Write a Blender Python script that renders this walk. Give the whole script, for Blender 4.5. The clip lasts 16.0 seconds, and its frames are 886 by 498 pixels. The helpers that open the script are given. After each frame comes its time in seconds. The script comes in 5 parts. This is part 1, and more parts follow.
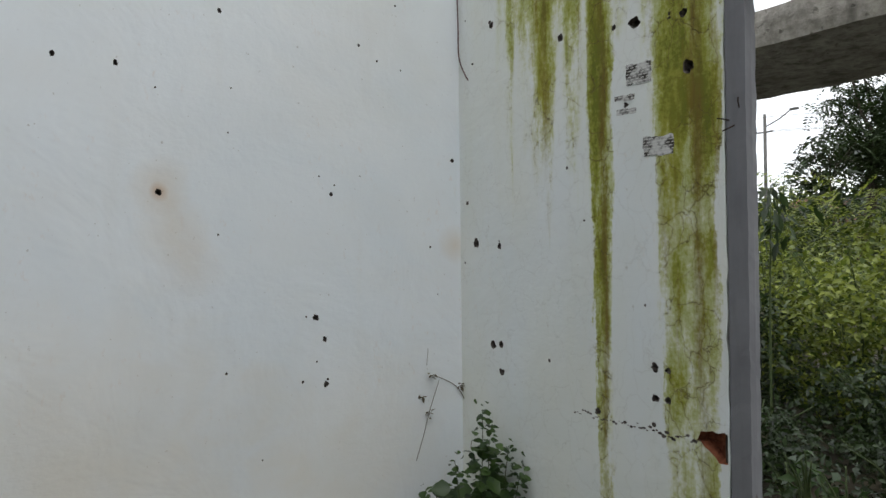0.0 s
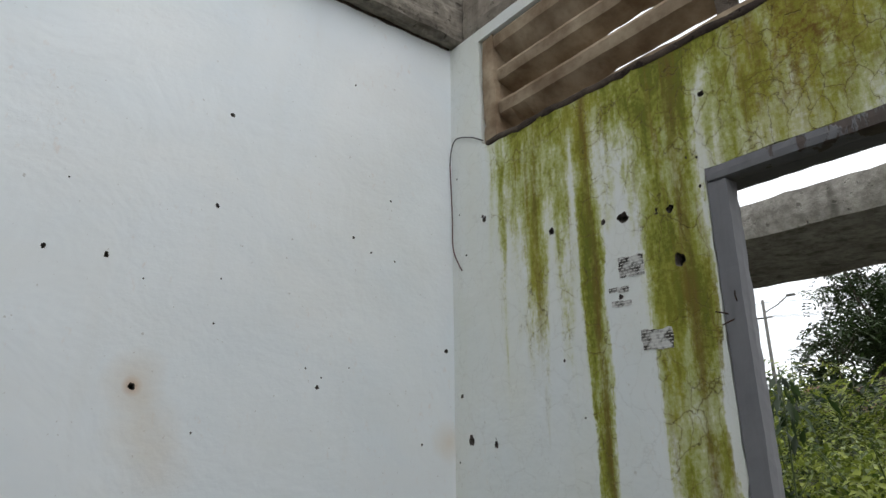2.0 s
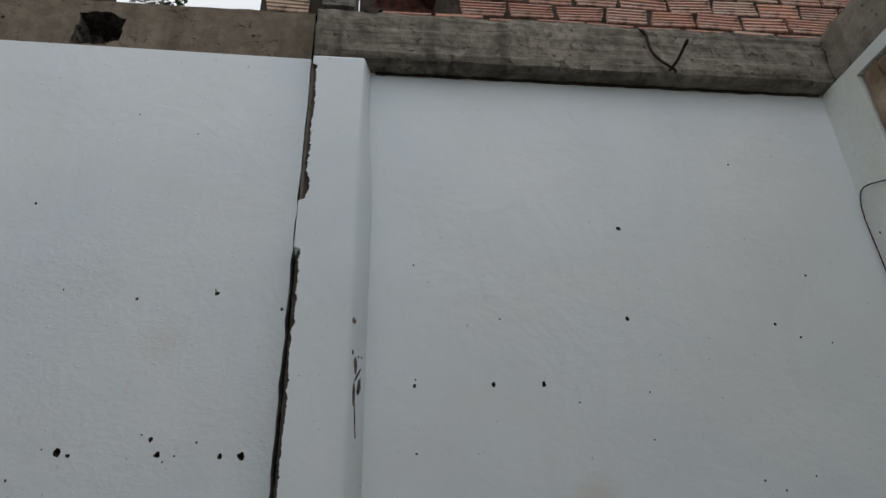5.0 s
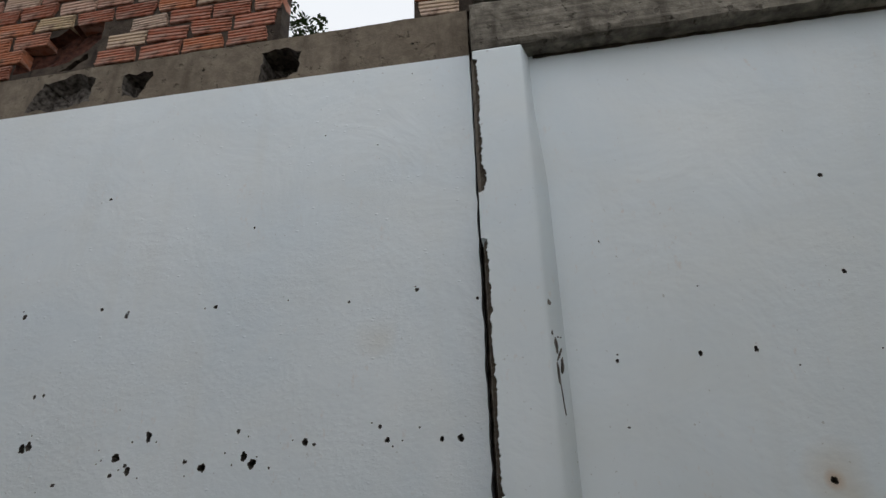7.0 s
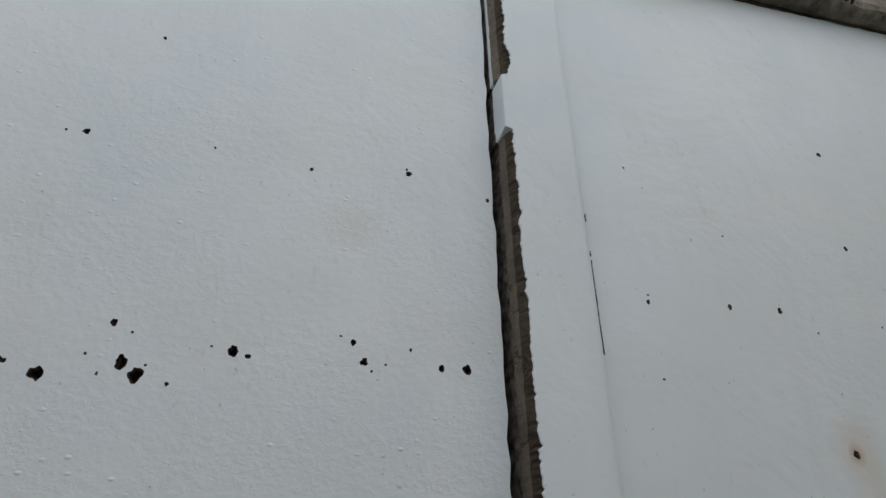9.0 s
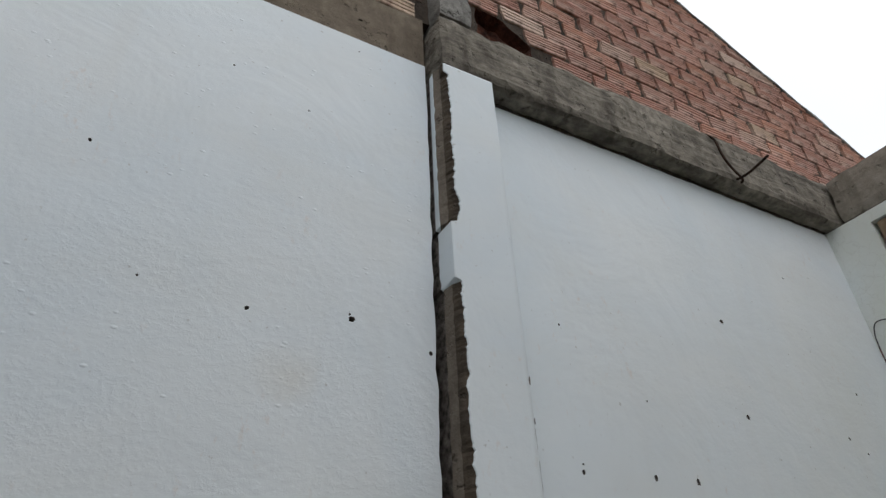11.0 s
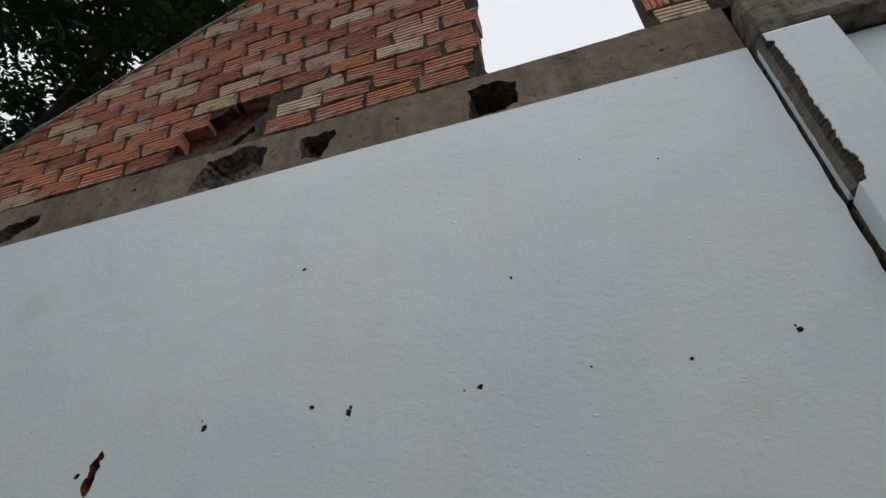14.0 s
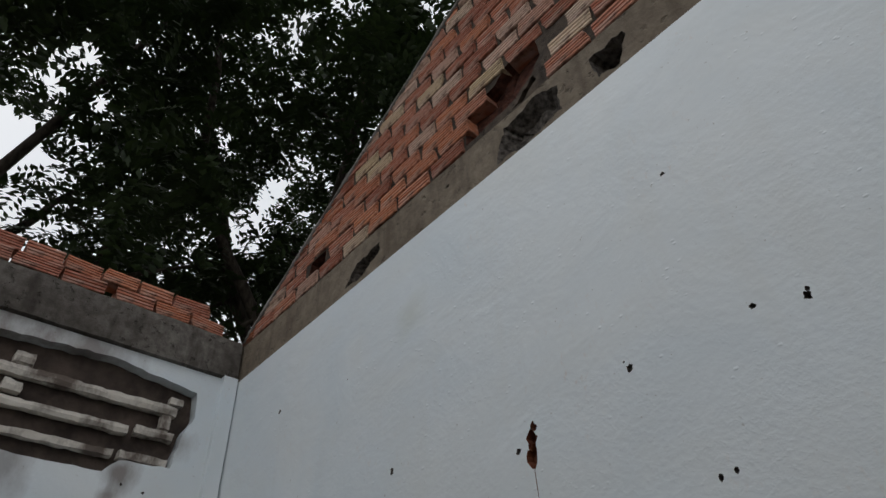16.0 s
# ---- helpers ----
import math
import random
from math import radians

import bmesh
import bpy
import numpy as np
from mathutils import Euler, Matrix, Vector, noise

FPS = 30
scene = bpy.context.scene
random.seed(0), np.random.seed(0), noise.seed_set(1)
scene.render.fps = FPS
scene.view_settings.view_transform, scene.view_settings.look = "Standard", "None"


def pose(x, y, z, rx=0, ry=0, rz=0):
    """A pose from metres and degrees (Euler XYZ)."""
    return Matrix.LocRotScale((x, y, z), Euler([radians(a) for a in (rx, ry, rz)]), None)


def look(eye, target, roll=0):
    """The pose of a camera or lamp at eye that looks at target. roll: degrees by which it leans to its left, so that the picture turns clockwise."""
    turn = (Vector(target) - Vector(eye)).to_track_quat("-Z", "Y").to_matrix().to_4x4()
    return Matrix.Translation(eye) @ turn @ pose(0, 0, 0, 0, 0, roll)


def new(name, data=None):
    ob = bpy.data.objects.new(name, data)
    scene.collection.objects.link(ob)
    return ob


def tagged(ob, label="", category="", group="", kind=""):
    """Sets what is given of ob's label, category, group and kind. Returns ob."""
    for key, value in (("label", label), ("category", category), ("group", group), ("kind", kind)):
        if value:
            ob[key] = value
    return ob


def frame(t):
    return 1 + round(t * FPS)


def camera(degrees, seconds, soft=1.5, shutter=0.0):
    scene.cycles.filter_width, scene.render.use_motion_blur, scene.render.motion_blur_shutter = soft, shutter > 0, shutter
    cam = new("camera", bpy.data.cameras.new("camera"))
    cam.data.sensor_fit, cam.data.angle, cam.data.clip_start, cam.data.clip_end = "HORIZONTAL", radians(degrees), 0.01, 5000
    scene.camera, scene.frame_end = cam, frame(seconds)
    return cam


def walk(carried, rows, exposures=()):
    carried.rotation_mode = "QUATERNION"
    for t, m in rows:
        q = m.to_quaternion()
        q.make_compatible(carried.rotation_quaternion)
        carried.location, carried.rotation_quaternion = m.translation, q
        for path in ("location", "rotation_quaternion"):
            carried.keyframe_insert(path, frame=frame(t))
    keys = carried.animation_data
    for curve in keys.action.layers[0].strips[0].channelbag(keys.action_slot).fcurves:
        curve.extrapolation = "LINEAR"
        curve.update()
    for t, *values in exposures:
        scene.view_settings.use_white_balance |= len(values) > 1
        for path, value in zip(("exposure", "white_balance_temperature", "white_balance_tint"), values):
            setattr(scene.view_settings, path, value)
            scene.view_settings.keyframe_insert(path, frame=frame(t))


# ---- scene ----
from mathutils.geometry import delaunay_2d_cdt

cam = camera(70.2, 16.0)
PATH = [
    (0, (0.074, -0.04, 1.43), (1.822, 2.197, 1.453), -0.7),
    (0.5, (0.071, -0.021, 1.461), (1.823, 2.211, 1.545), -0.7),
    (1, (0.072, -0.006, 1.474), (1.806, 2.224, 1.775), -0.7),
    (1.5, (0.105, 0.001, 1.468), (1.805, 2.207, 2.028), -0.6),
    (2, (0.133, -0.011, 1.46), (1.802, 2.131, 2.293), -0.5),
    (2.5, (0.132, -0.007, 1.456), (1.762, 2.077, 2.485), -0.4),
    (3, (0.101, 0.021, 1.454), (1.639, 2.129, 2.577), -0.6),
    (3.5, (0.099, 0.033, 1.474), (1.403, 2.276, 2.63), -0.7),
    (4, (0.085, 0.047, 1.494), (1.041, 2.434, 2.698), -0.6),
    (4.5, (0.037, 0.05, 1.525), (0.657, 2.545, 2.731), -0.7),
    (5, (-0.026, 0.064, 1.48), (0.241, 2.582, 2.768), -1.3),
    (5.2, (-0.02, 0.057, 1.481), (0.035, 2.591, 2.762), -1.1),
    (7.3, (-0.152, 0.023, 1.464), (-0.575, 2.549, 2.691), -1.5),
    (7.5, (-0.192, 0.024, 1.434), (-0.486, 2.563, 2.673), -1.5),
    (8, (-0.344, 0.151, 1.375), (-0.504, 2.699, 2.617), -1.4),
    (8.5, (-0.498, 0.415, 1.345), (-0.217, 2.939, 2.614), -1.2),
    (9, (-0.663, 0.535, 1.412), (0.023, 2.982, 2.68), -1.3),
    (9.5, (-0.808, 0.591, 1.497), (0.356, 2.849, 2.766), -1.5),
    (10, (-0.811, 0.596, 1.552), (0.41, 2.795, 2.873), -1.8),
    (10.2, (-0.804, 0.588, 1.562), (0.415, 2.746, 2.947), -1.8),
    (12.3, (-0.808, 0.601, 1.532), (0.241, 2.545, 3.317), -2.2),
    (12.5, (-0.808, 0.602, 1.517), (0.136, 2.58, 3.323), -2.6),
    (13, (-0.765, 0.551, 1.527), (-0.224, 2.709, 3.293), -2.3),
    (13.5, (-0.738, 0.496, 1.539), (-0.764, 2.691, 3.341), -3.1),
    (14, (-0.787, 0.474, 1.537), (-1.356, 2.586, 3.349), -3.3),
    (14.5, (-0.855, 0.521, 1.53), (-1.714, 2.529, 3.347), -3.3),
    (15, (-0.94, 0.577, 1.541), (-1.972, 2.501, 3.358), -3.4),
    (15.5, (-1.022, 0.575, 1.535), (-2.255, 2.364, 3.363), -3.9),
    (16, (-1.098, 0.567, 1.534), (-2.647, 2.065, 3.383), -4.0),
]
# stops by which the camera opens or closes on the way
LIGHT = [(0.0, 0.41), (2.0, 0.41), (2.5, 0.37), (3.0, 0.26), (3.5, 0.08), (4.0, -0.09), (5.0, -0.42), (7.5, -0.3), (8.5, -0.19), (9.0, -0.03), (10.0, -0.03), (12.5, -0.19), (14.0, -0.42), (16.0, -0.52)]
walk(cam, [(t, look(eye, target, roll)) for t, eye, target, roll in PATH], LIGHT)

# ---- sky and sun: an overcast day ----
world = bpy.data.worlds.new("overcast_sky")
scene.world = world
world.use_nodes = True
wt = world.node_tree
sky = wt.nodes.new("ShaderNodeTexSky")
sky.sky_type, sky.sun_disc, sky.sun_elevation, sky.sun_rotation = "NISHITA", False, radians(63), radians(202)
dim = wt.nodes.new("ShaderNodeVectorMath")
dim.operation = "SCALE"
dim.inputs["Scale"].default_value = 0.1
cloud = wt.nodes.new("ShaderNodeTexNoise")
cloud.inputs["Scale"].default_value, cloud.inputs["Detail"].default_value = 1.6, 4
cloud_ramp = wt.nodes.new("ShaderNodeValToRGB")
cloud_ramp.color_ramp.elements[0].position, cloud_ramp.color_ramp.elements[0].color = 0.3, (0.88, 0.92, 0.97, 1)
cloud_ramp.color_ramp.elements[1].position, cloud_ramp.color_ramp.elements[1].color = 0.7, (1.08, 1.09, 1.1, 1)
veil = wt.nodes.new("ShaderNodeMix")
veil.data_type = "RGBA"
veil.inputs[0].default_value = 0.9
wt.links.new(sky.outputs[0], dim.inputs[0])
wt.links.new(dim.outputs[0], veil.inputs[6])
wt.links.new(cloud.outputs["Fac"], cloud_ramp.inputs[0])
wt.links.new(cloud_ramp.outputs[0], veil.inputs[7])
wt.links.new(veil.outputs[2], wt.nodes["Background"].inputs[0])
wt.nodes["Background"].inputs[1].default_value = 1.27
sun = new("sun", bpy.data.lights.new("sun", "SUN"))
sun.data.energy, sun.data.angle, sun.data.color = 0.5, radians(35), (1.0, 0.97, 0.92)
sun.matrix_world = look((-1.8, -4.4, 9.5), (0, 0, 0))

# ---- plan, in metres ----
NORTH, EAST, WEST, SOUTH = 1.573, 1.409, -3.48, -2.6     # inner wall faces
THICK = 0.11                                             # wall thickness
FRONT = 1.507                                            # face of column and proud beam
COL0, COL1 = -0.253, -0.099                              # column's sides
BEAM0, BEAM1 = 2.860, 3.062                              # proud beam on the north wall
BAND0, BAND1 = 2.917, 3.102                              # flush beam on the north wall
RIDGE_X, RIDGE_Z, FALL_W, FALL_E = -0.47, 4.85, 0.565, 0.515
COURSE, BRICK_STEP = 0.0746, 0.170


# ---- materials ----
class Mat:
    """A node material with short ways to add the usual nodes."""

    def __init__(self, name, rough=0.85, metal=0.0, spec=0.3):
        self.m = bpy.data.materials.new(name)
        self.m.use_nodes = True
        self.t = self.m.node_tree
        self.b = self.t.nodes["Principled BSDF"]
        self.b.inputs["Roughness"].default_value = rough
        self.b.inputs["Metallic"].default_value = metal
        self.b.inputs["Specular IOR Level"].default_value = spec
        self.pos = self.add("ShaderNodeTexCoord").outputs["Object"]

    def add(self, kind):
        return self.t.nodes.new(kind)

    def put(self, value, socket):
        if isinstance(value, bpy.types.NodeSocket):
            self.t.links.new(value, socket)
        elif isinstance(value, tuple) and len(value) == 3 and socket.type == "RGBA":
            socket.default_value = (*value, 1)
        elif isinstance(value, (int, float)) and socket.type == "RGBA":
            socket.default_value = (value, value, value, 1)
        else:
            socket.default_value = value

    def stretch(self, x, y, z, src=None):
        n = self.add("ShaderNodeMapping")
        n.inputs["Scale"].default_value = (x, y, z)
        self.put(src or self.pos, n.inputs["Vector"])
        return n.outputs[0]

    def noise(self, scale, detail=4.0, src=None, rough=0.55, warp=0.0):
        n = self.add("ShaderNodeTexNoise")
        n.inputs["Scale"].default_value, n.inputs["Detail"].default_value = scale, detail
        n.inputs["Roughness"].default_value, n.inputs["Distortion"].default_value = rough, warp
        self.put(src or self.pos, n.inputs["Vector"])
        return n.outputs["Fac"]

    def cells(self, scale, src=None, feature="DISTANCE_TO_EDGE"):
        n = self.add("ShaderNodeTexVoronoi")
        n.feature = feature
        n.inputs["Scale"].default_value = scale
        self.put(src or self.pos, n.inputs["Vector"])
        return n.outputs["Distance"]

    def ramp(self, fac, *stops):
        n = self.add("ShaderNodeValToRGB")
        e = n.color_ramp.elements
        while len(e) < len(stops):
            e.new(0.5)
        for k, (p, c) in enumerate(stops):
            e[k].position = p
            e[k].color = (c, c, c, 1) if isinstance(c, (int, float)) else (*c, 1)
        self.put(fac, n.inputs[0])
        return n.outputs[0]

    def mix(self, fac, a, b, blend="MIX"):
        n = self.add("ShaderNodeMix")
        n.data_type, n.blend_type = "RGBA", blend
        self.put(fac, n.inputs[0])
        self.put(a, n.inputs[6])
        self.put(b, n.inputs[7])
        return n.outputs[2]

    def sum(self, op, a, b=0.0, c=None, clamp=False):
        n = self.add("ShaderNodeMath")
        n.operation, n.use_clamp = op, clamp
        self.put(a, n.inputs[0])
        self.put(b, n.inputs[1])
        if c is not None:
            self.put(c, n.inputs[2])
        return n.outputs[0]

    def axes(self):
        n = self.add("ShaderNodeSeparateXYZ")
        self.put(self.pos, n.inputs[0])
        return n.outputs

    def far(self, x, y, z):
        n = self.add("ShaderNodeVectorMath")
        n.operation = "DISTANCE"
        self.put(self.pos, n.inputs[0])
        n.inputs[1].default_value = (x, y, z)
        return n.outputs["Value"]

    def chance(self):
        o = self.add("ShaderNodeObjectInfo").outputs["Random"]
        g = self.add("ShaderNodeNewGeometry").outputs["Random Per Island"]
        return self.sum("FRACT", self.sum("ADD", o, g))

    def bump(self, height, strength=0.3, depth=0.01, onto=None):
        n = self.add("ShaderNodeBump")
        n.inputs["Strength"].default_value, n.inputs["Distance"].default_value = strength, depth
        self.put(height, n.inputs["Height"])
        if onto is not None:
            self.put(onto, n.inputs["Normal"])
        return n.outputs[0]

    def done(self, colour, normal=None, rough=None):
        self.put(colour, self.b.inputs["Base Color"])
        if normal is not None:
            self.put(normal, self.b.inputs["Normal"])
        if rough is not None:
            self.put(rough, self.b.inputs["Roughness"])
        return self.m


def plaster_bump(k, coarse=0.0):
    """Rolled paint over hand-floated plaster: soft waves, trowel strokes, roller dimples, pimples of dried paint."""
    waves = k.noise(4, 4, warp=0.5)
    dimple = k.noise(85, 4, k.stretch(0.8, 0.8, 1.0), rough=0.6)
    strokes = k.noise(13, 5, k.stretch(0.45, 0.45, 1.0), rough=0.6, warp=0.2)
    zone = k.ramp(k.noise(1.7, 3), (0.36, 0.1), (0.6, 1.0))
    pimple = k.ramp(k.sum("ADD", k.cells(23, feature="F1"), k.sum("MULTIPLY", k.noise(120, 3), 0.10)), (0.06, 1.0), (0.16, 0.0))
    sparse = k.ramp(k.noise(7, 3, rough=0.6), (0.56, 0.0), (0.68, 1.0))
    n = k.bump(waves, 0.3, 0.02)
    n = k.bump(k.mix(zone, 0.5, strokes), 0.2, 0.008, n)
    n = k.bump(k.mix(zone, 0.5, dimple), 0.26, 0.003, n)
    n = k.bump(k.sum("MULTIPLY", pimple, sparse), 0.35, 0.002, n)
    if coarse:
        low = k.ramp(k.sum("DIVIDE", k.sum("ADD", k.axes()[2], k.noise(2.2, 3)), 4.0), (0.55, 1.0), (0.72, 0.2))
        crust = k.noise(75, 5, k.stretch(0.8, 1, 1.0), rough=0.62, warp=0.3)
        patch = k.ramp(k.noise(3.4, 4, rough=0.6), (0.38, 0.2), (0.62, 1.0))
        low = k.sum("MULTIPLY", low, patch)
        n = k.bump(k.mix(low, 0.5, k.ramp(crust, (0.42, 0.0), (0.66, 1.0))), coarse, 0.004, n)
        scab = k.ramp(k.cells(58, k.stretch(0.6, 1, 1), feature="F1"), (0.05, 1.0), (0.2, 0.0))
        n = k.bump(k.sum("MULTIPLY", scab, k.ramp(k.noise(11, 3), (0.54, 0.0), (0.62, 1.0))), 0.5, 0.002, n)
    return k.bump(k.noise(330, 2), 0.12, 0.001, n)


def plaster_colour(k):
    big = k.noise(1.5, 5, warp=0.8)
    mid = k.noise(6, 5, k.stretch(0.6, 0.6, 1))
    c = k.mix(k.ramp(big, (0.33, 0.0), (0.68, 1.0)), (0.67, 0.727, 0.765), (0.757, 0.79, 0.803))
    c = k.mix(k.ramp(mid, (0.42, 0.0), (0.75, 0.38)), c, (0.69, 0.70, 0.68))
    drip = k.noise(9, 5, k.stretch(1, 1, 0.12))
    c = k.mix(k.ramp(drip, (0.58, 0.0), (0.8, 0.2)), c, (0.62, 0.60, 0.55))
    blush = k.noise(60, 4, k.stretch(1, 1, 0.5), rough=0.7)
    c = k.mix(k.sum("MULTIPLY", k.ramp(blush, (0.6, 0.0), (0.72, 0.5)), k.ramp(k.noise(3.1, 3), (0.5, 0.0), (0.62, 1.0))), c, (0.66, 0.58, 0.53))
    specks = k.noise(70, 2)
    return k.mix(k.ramp(specks, (0.71, 0.0), (0.77, 0.55)), c, (0.36, 0.34, 0.31))


def white_plaster(name, coarse=0.0):
    k = Mat(name, 0.58 if coarse else 0.66, spec=0.4)
    c = plaster_colour(k)
    fray = k.noise(7, 5, warp=0.5)
    for x, z, r, tint, much in ((0.468, 1.588, 0.024, (0.46, 0.22, 0.09), 0.7), (0.475, 1.60, 0.085, (0.56, 0.45, 0.31), 0.4), (0.50, 1.50, 0.10, (0.62, 0.54, 0.42), 0.4),
                                (0.545, 1.40, 0.09, (0.62, 0.53, 0.41), 0.3), (0.30, 0.85, 0.55, (0.66, 0.60, 0.48), 0.6), (0.95, 0.75, 0.5, (0.66, 0.61, 0.50), 0.5),
                                (1.385, 1.46, 0.07, (0.62, 0.53, 0.40), 0.55), (-0.545, 1.98, 0.07, (0.66, 0.61, 0.52), 0.3),
                                (-2.30, 2.62, 0.10, (0.55, 0.57, 0.50), 0.45)):
        d = k.sum("ADD", k.far(x, NORTH, z), k.sum("MULTIPLY", fray, r * 0.9))
        c = k.mix(k.sum("MULTIPLY", k.ramp(k.sum("DIVIDE", d, r * 1.9), (0.25, 1.0), (0.75, 0.0)), much), c, tint)
    return k.done(c, plaster_bump(k, coarse))


def sooty_plaster():
    """White paint smeared with soot and drips round the west vent."""
    k = Mat("sooty_wall_paint", 0.7, spec=0.3)
    c = plaster_colour(k)
    fray = k.noise(9, 6, k.stretch(1, 1, 0.5), rough=0.65)
    for y, z, r, much in ((1.0, 2.86, 0.30, 0.75), (0.6, 2.86, 0.35, 0.85), (1.2, 2.45, 0.12, 0.8), (1.40, 2.6, 0.12, 0.6), (0.85, 2.40, 0.2, 0.6), (1.18, 2.36, 0.06, 0.7)):
        d = k.sum("ADD", k.far(WEST, y, z), k.sum("MULTIPLY", k.sum("SUBTRACT", fray, 0.3), r * 1.4))
        c = k.mix(k.sum("MULTIPLY", k.ramp(k.sum("DIVIDE", d, r), (0.35, 1.0), (1.0, 0.0)), much), c, (0.155, 0.115, 0.095))
    return k.done(c, plaster_bump(k))


def mossy_plaster():
    """White paint under algae that has run down from the vent: soft-edged streaks, brown cores, crazed render."""
    k = Mat("mossy_wall_paint", 0.75, spec=0.25)
    c = k.mix(k.ramp(k.noise(4, 4, k.stretch(1, 1, 0.3)), (0.3, 0.2), (0.7, 0.75)), plaster_colour(k), (0.66, 0.67, 0.57))
    ax = k.axes()
    wob = k.noise(5, 3, k.stretch(1, 1, 0.35))
    y = k.sum("ADD", ax[1], k.sum("MULTIPLY", k.sum("SUBTRACT", wob, 0.5), 0.05))
    y = k.sum("ADD", y, k.sum("MULTIPLY", k.sum("SUBTRACT", k.noise(40, 5, k.stretch(1, 1, 0.10), rough=0.65), 0.5), 0.05))
    y = k.sum("ADD", y, k.sum("MULTIPLY", k.sum("SUBTRACT", k.noise(60, 4, rough=0.7), 0.5), 0.02))
    p = k.sum("DIVIDE", k.sum("SUBTRACT", 1.45, y), 0.95, clamp=True)
    # strength of the algae along the wall, from the corner to the door
    strength = k.ramp(p, (0.045, 0.0), (0.075, 0.22), (0.11, 0.24), (0.135, 0.5), (0.155, 0.16), (0.20, 0.36), (0.24, 0.62), (0.27, 0.86), (0.30, 0.72), (0.33, 0.28),
                      (0.36, 0.66), (0.395, 0.62), (0.42, 0.26), (0.45, 0.85), (0.485, 1.0), (0.515, 0.36), (0.535, 0.14), (0.60, 0.12), (0.65, 0.5), (0.69, 0.86),
                      (0.735, 0.82), (0.765, 1.0), (0.795, 0.9), (0.825, 0.3), (0.88, 0.6), (1.0, 0.8))
    # height down to which each streak has run, 0 to 2.6 m
    reach = k.ramp(p, (0.05, 0.76), (0.10, 0.68), (0.135, 0.52), (0.155, 0.68), (0.20, 0.62), (0.26, 0.55), (0.30, 0.57), (0.33, 0.68), (0.375, 0.55),
                   (0.40, 0.60), (0.425, 0.66), (0.448, 0.46), (0.462, 0.05), (0.503, 0.05), (0.525, 0.74), (0.60, 0.76), (0.645, 0.56), (0.675, 0.05), (0.800, 0.05), (0.82, 0.66))
    low = k.sum("MULTIPLY", reach, 2.6)
    fringe = k.sum("MULTIPLY", k.sum("SUBTRACT", k.noise(24, 5, k.stretch(1, 1, 0.12)), 0.5), 0.9)
    run = k.sum("DIVIDE", k.sum("ADD", k.sum("SUBTRACT", ax[2], low), fringe), 0.6, clamp=True)
    above = k.sum("DIVIDE", k.sum("ADD", k.sum("SUBTRACT", ax[2], 2.0), k.sum("MULTIPLY", fringe, 0.6)), 0.30, clamp=True)
    strip = k.ramp(k.sum("MULTIPLY", k.ramp(k.sum("SUBTRACT", ax[2], 2.0), (0.765, 0.0), (0.775, 1.0)), k.ramp(p, (0.62, 1.0), (0.80, 0.0))), (0.0, 1.0), (1.0, 0.0))
    corner = k.ramp(p, (0.10, 0.0), (0.20, 1.0))
    patchy = k.noise(9, 4)
    open_1 = k.ramp(k.sum("ADD", k.far(EAST, 0.57, 2.15), k.sum("MULTIPLY", patchy, 0.22)), (0.17, 0.12), (0.36, 1.0))
    open_2 = k.ramp(k.sum("ADD", k.far(EAST, 0.36, 2.15), k.sum("MULTIPLY", patchy, 0.22)), (0.14, 0.2), (0.30, 1.0))
    open_3 = k.ramp(k.sum("ADD", k.far(EAST, 1.0, 2.19), k.sum("MULTIPLY", patchy, 0.20)), (0.13, 0.3), (0.25, 1.0))
    top = k.sum("MULTIPLY", k.sum("MULTIPLY", k.sum("MULTIPLY", above, corner), open_1), k.sum("MULTIPLY", open_2, open_3))
    faint = k.ramp(k.sum("DIVIDE", ax[2], 2.4), (0.30, 0.8), (0.72, 1.0))
    dense = k.sum("MAXIMUM", k.sum("MULTIPLY", k.sum("MULTIPLY", run, strength), faint), k.sum("MULTIPLY", top, 0.85))
    dense = k.sum("MULTIPLY", k.sum("SUBTRACT", dense, k.ramp(k.sum("DIVIDE", ax[2], 2.4), (0.38, 0.27), (0.85, 0.0)), clamp=True), strip)
    fleck = k.noise(34, 6, k.stretch(1, 1, 0.16), rough=0.68)
    grit = k.noise(80, 5, rough=0.75)
    cloud_fac = k.noise(8, 6, k.stretch(1, 1, 0.45), rough=0.65, warp=0.4)
    mottle = k.sum("ADD", k.sum("MULTIPLY", cloud_fac, 0.45), k.sum("ADD", k.sum("MULTIPLY", fleck, 0.3), k.sum("MULTIPLY", grit, 0.25)))
    swing = k.sum("MULTIPLY", k.sum("MULTIPLY", k.sum("SUBTRACT", mottle, 0.5), 3.6), k.ramp(dense, (0.0, 0.0), (0.3, 1.0)))
    cover = k.sum("ADD", k.sum("MULTIPLY", dense, 1.0), k.sum("MULTIPLY", swing, 1.05), clamp=True)
    tone = k.ramp(cover, (0.0, (0.49, 0.49, 0.16)), (0.25, (0.41, 0.43, 0.035)), (0.5, (0.31, 0.335, 0.008)), (0.8, (0.225, 0.24, 0.004)), (1.0, (0.13, 0.145, 0.003)))
    hue = k.noise(6, 4, k.stretch(1, 1, 0.3))
    tone = k.mix(k.ramp(hue, (0.46, 0.0), (0.7, 0.45)), tone, (0.37, 0.32, 0.02))
    tear = k.noise(36, 5, k.stretch(1, 1, 0.07), rough=0.6)
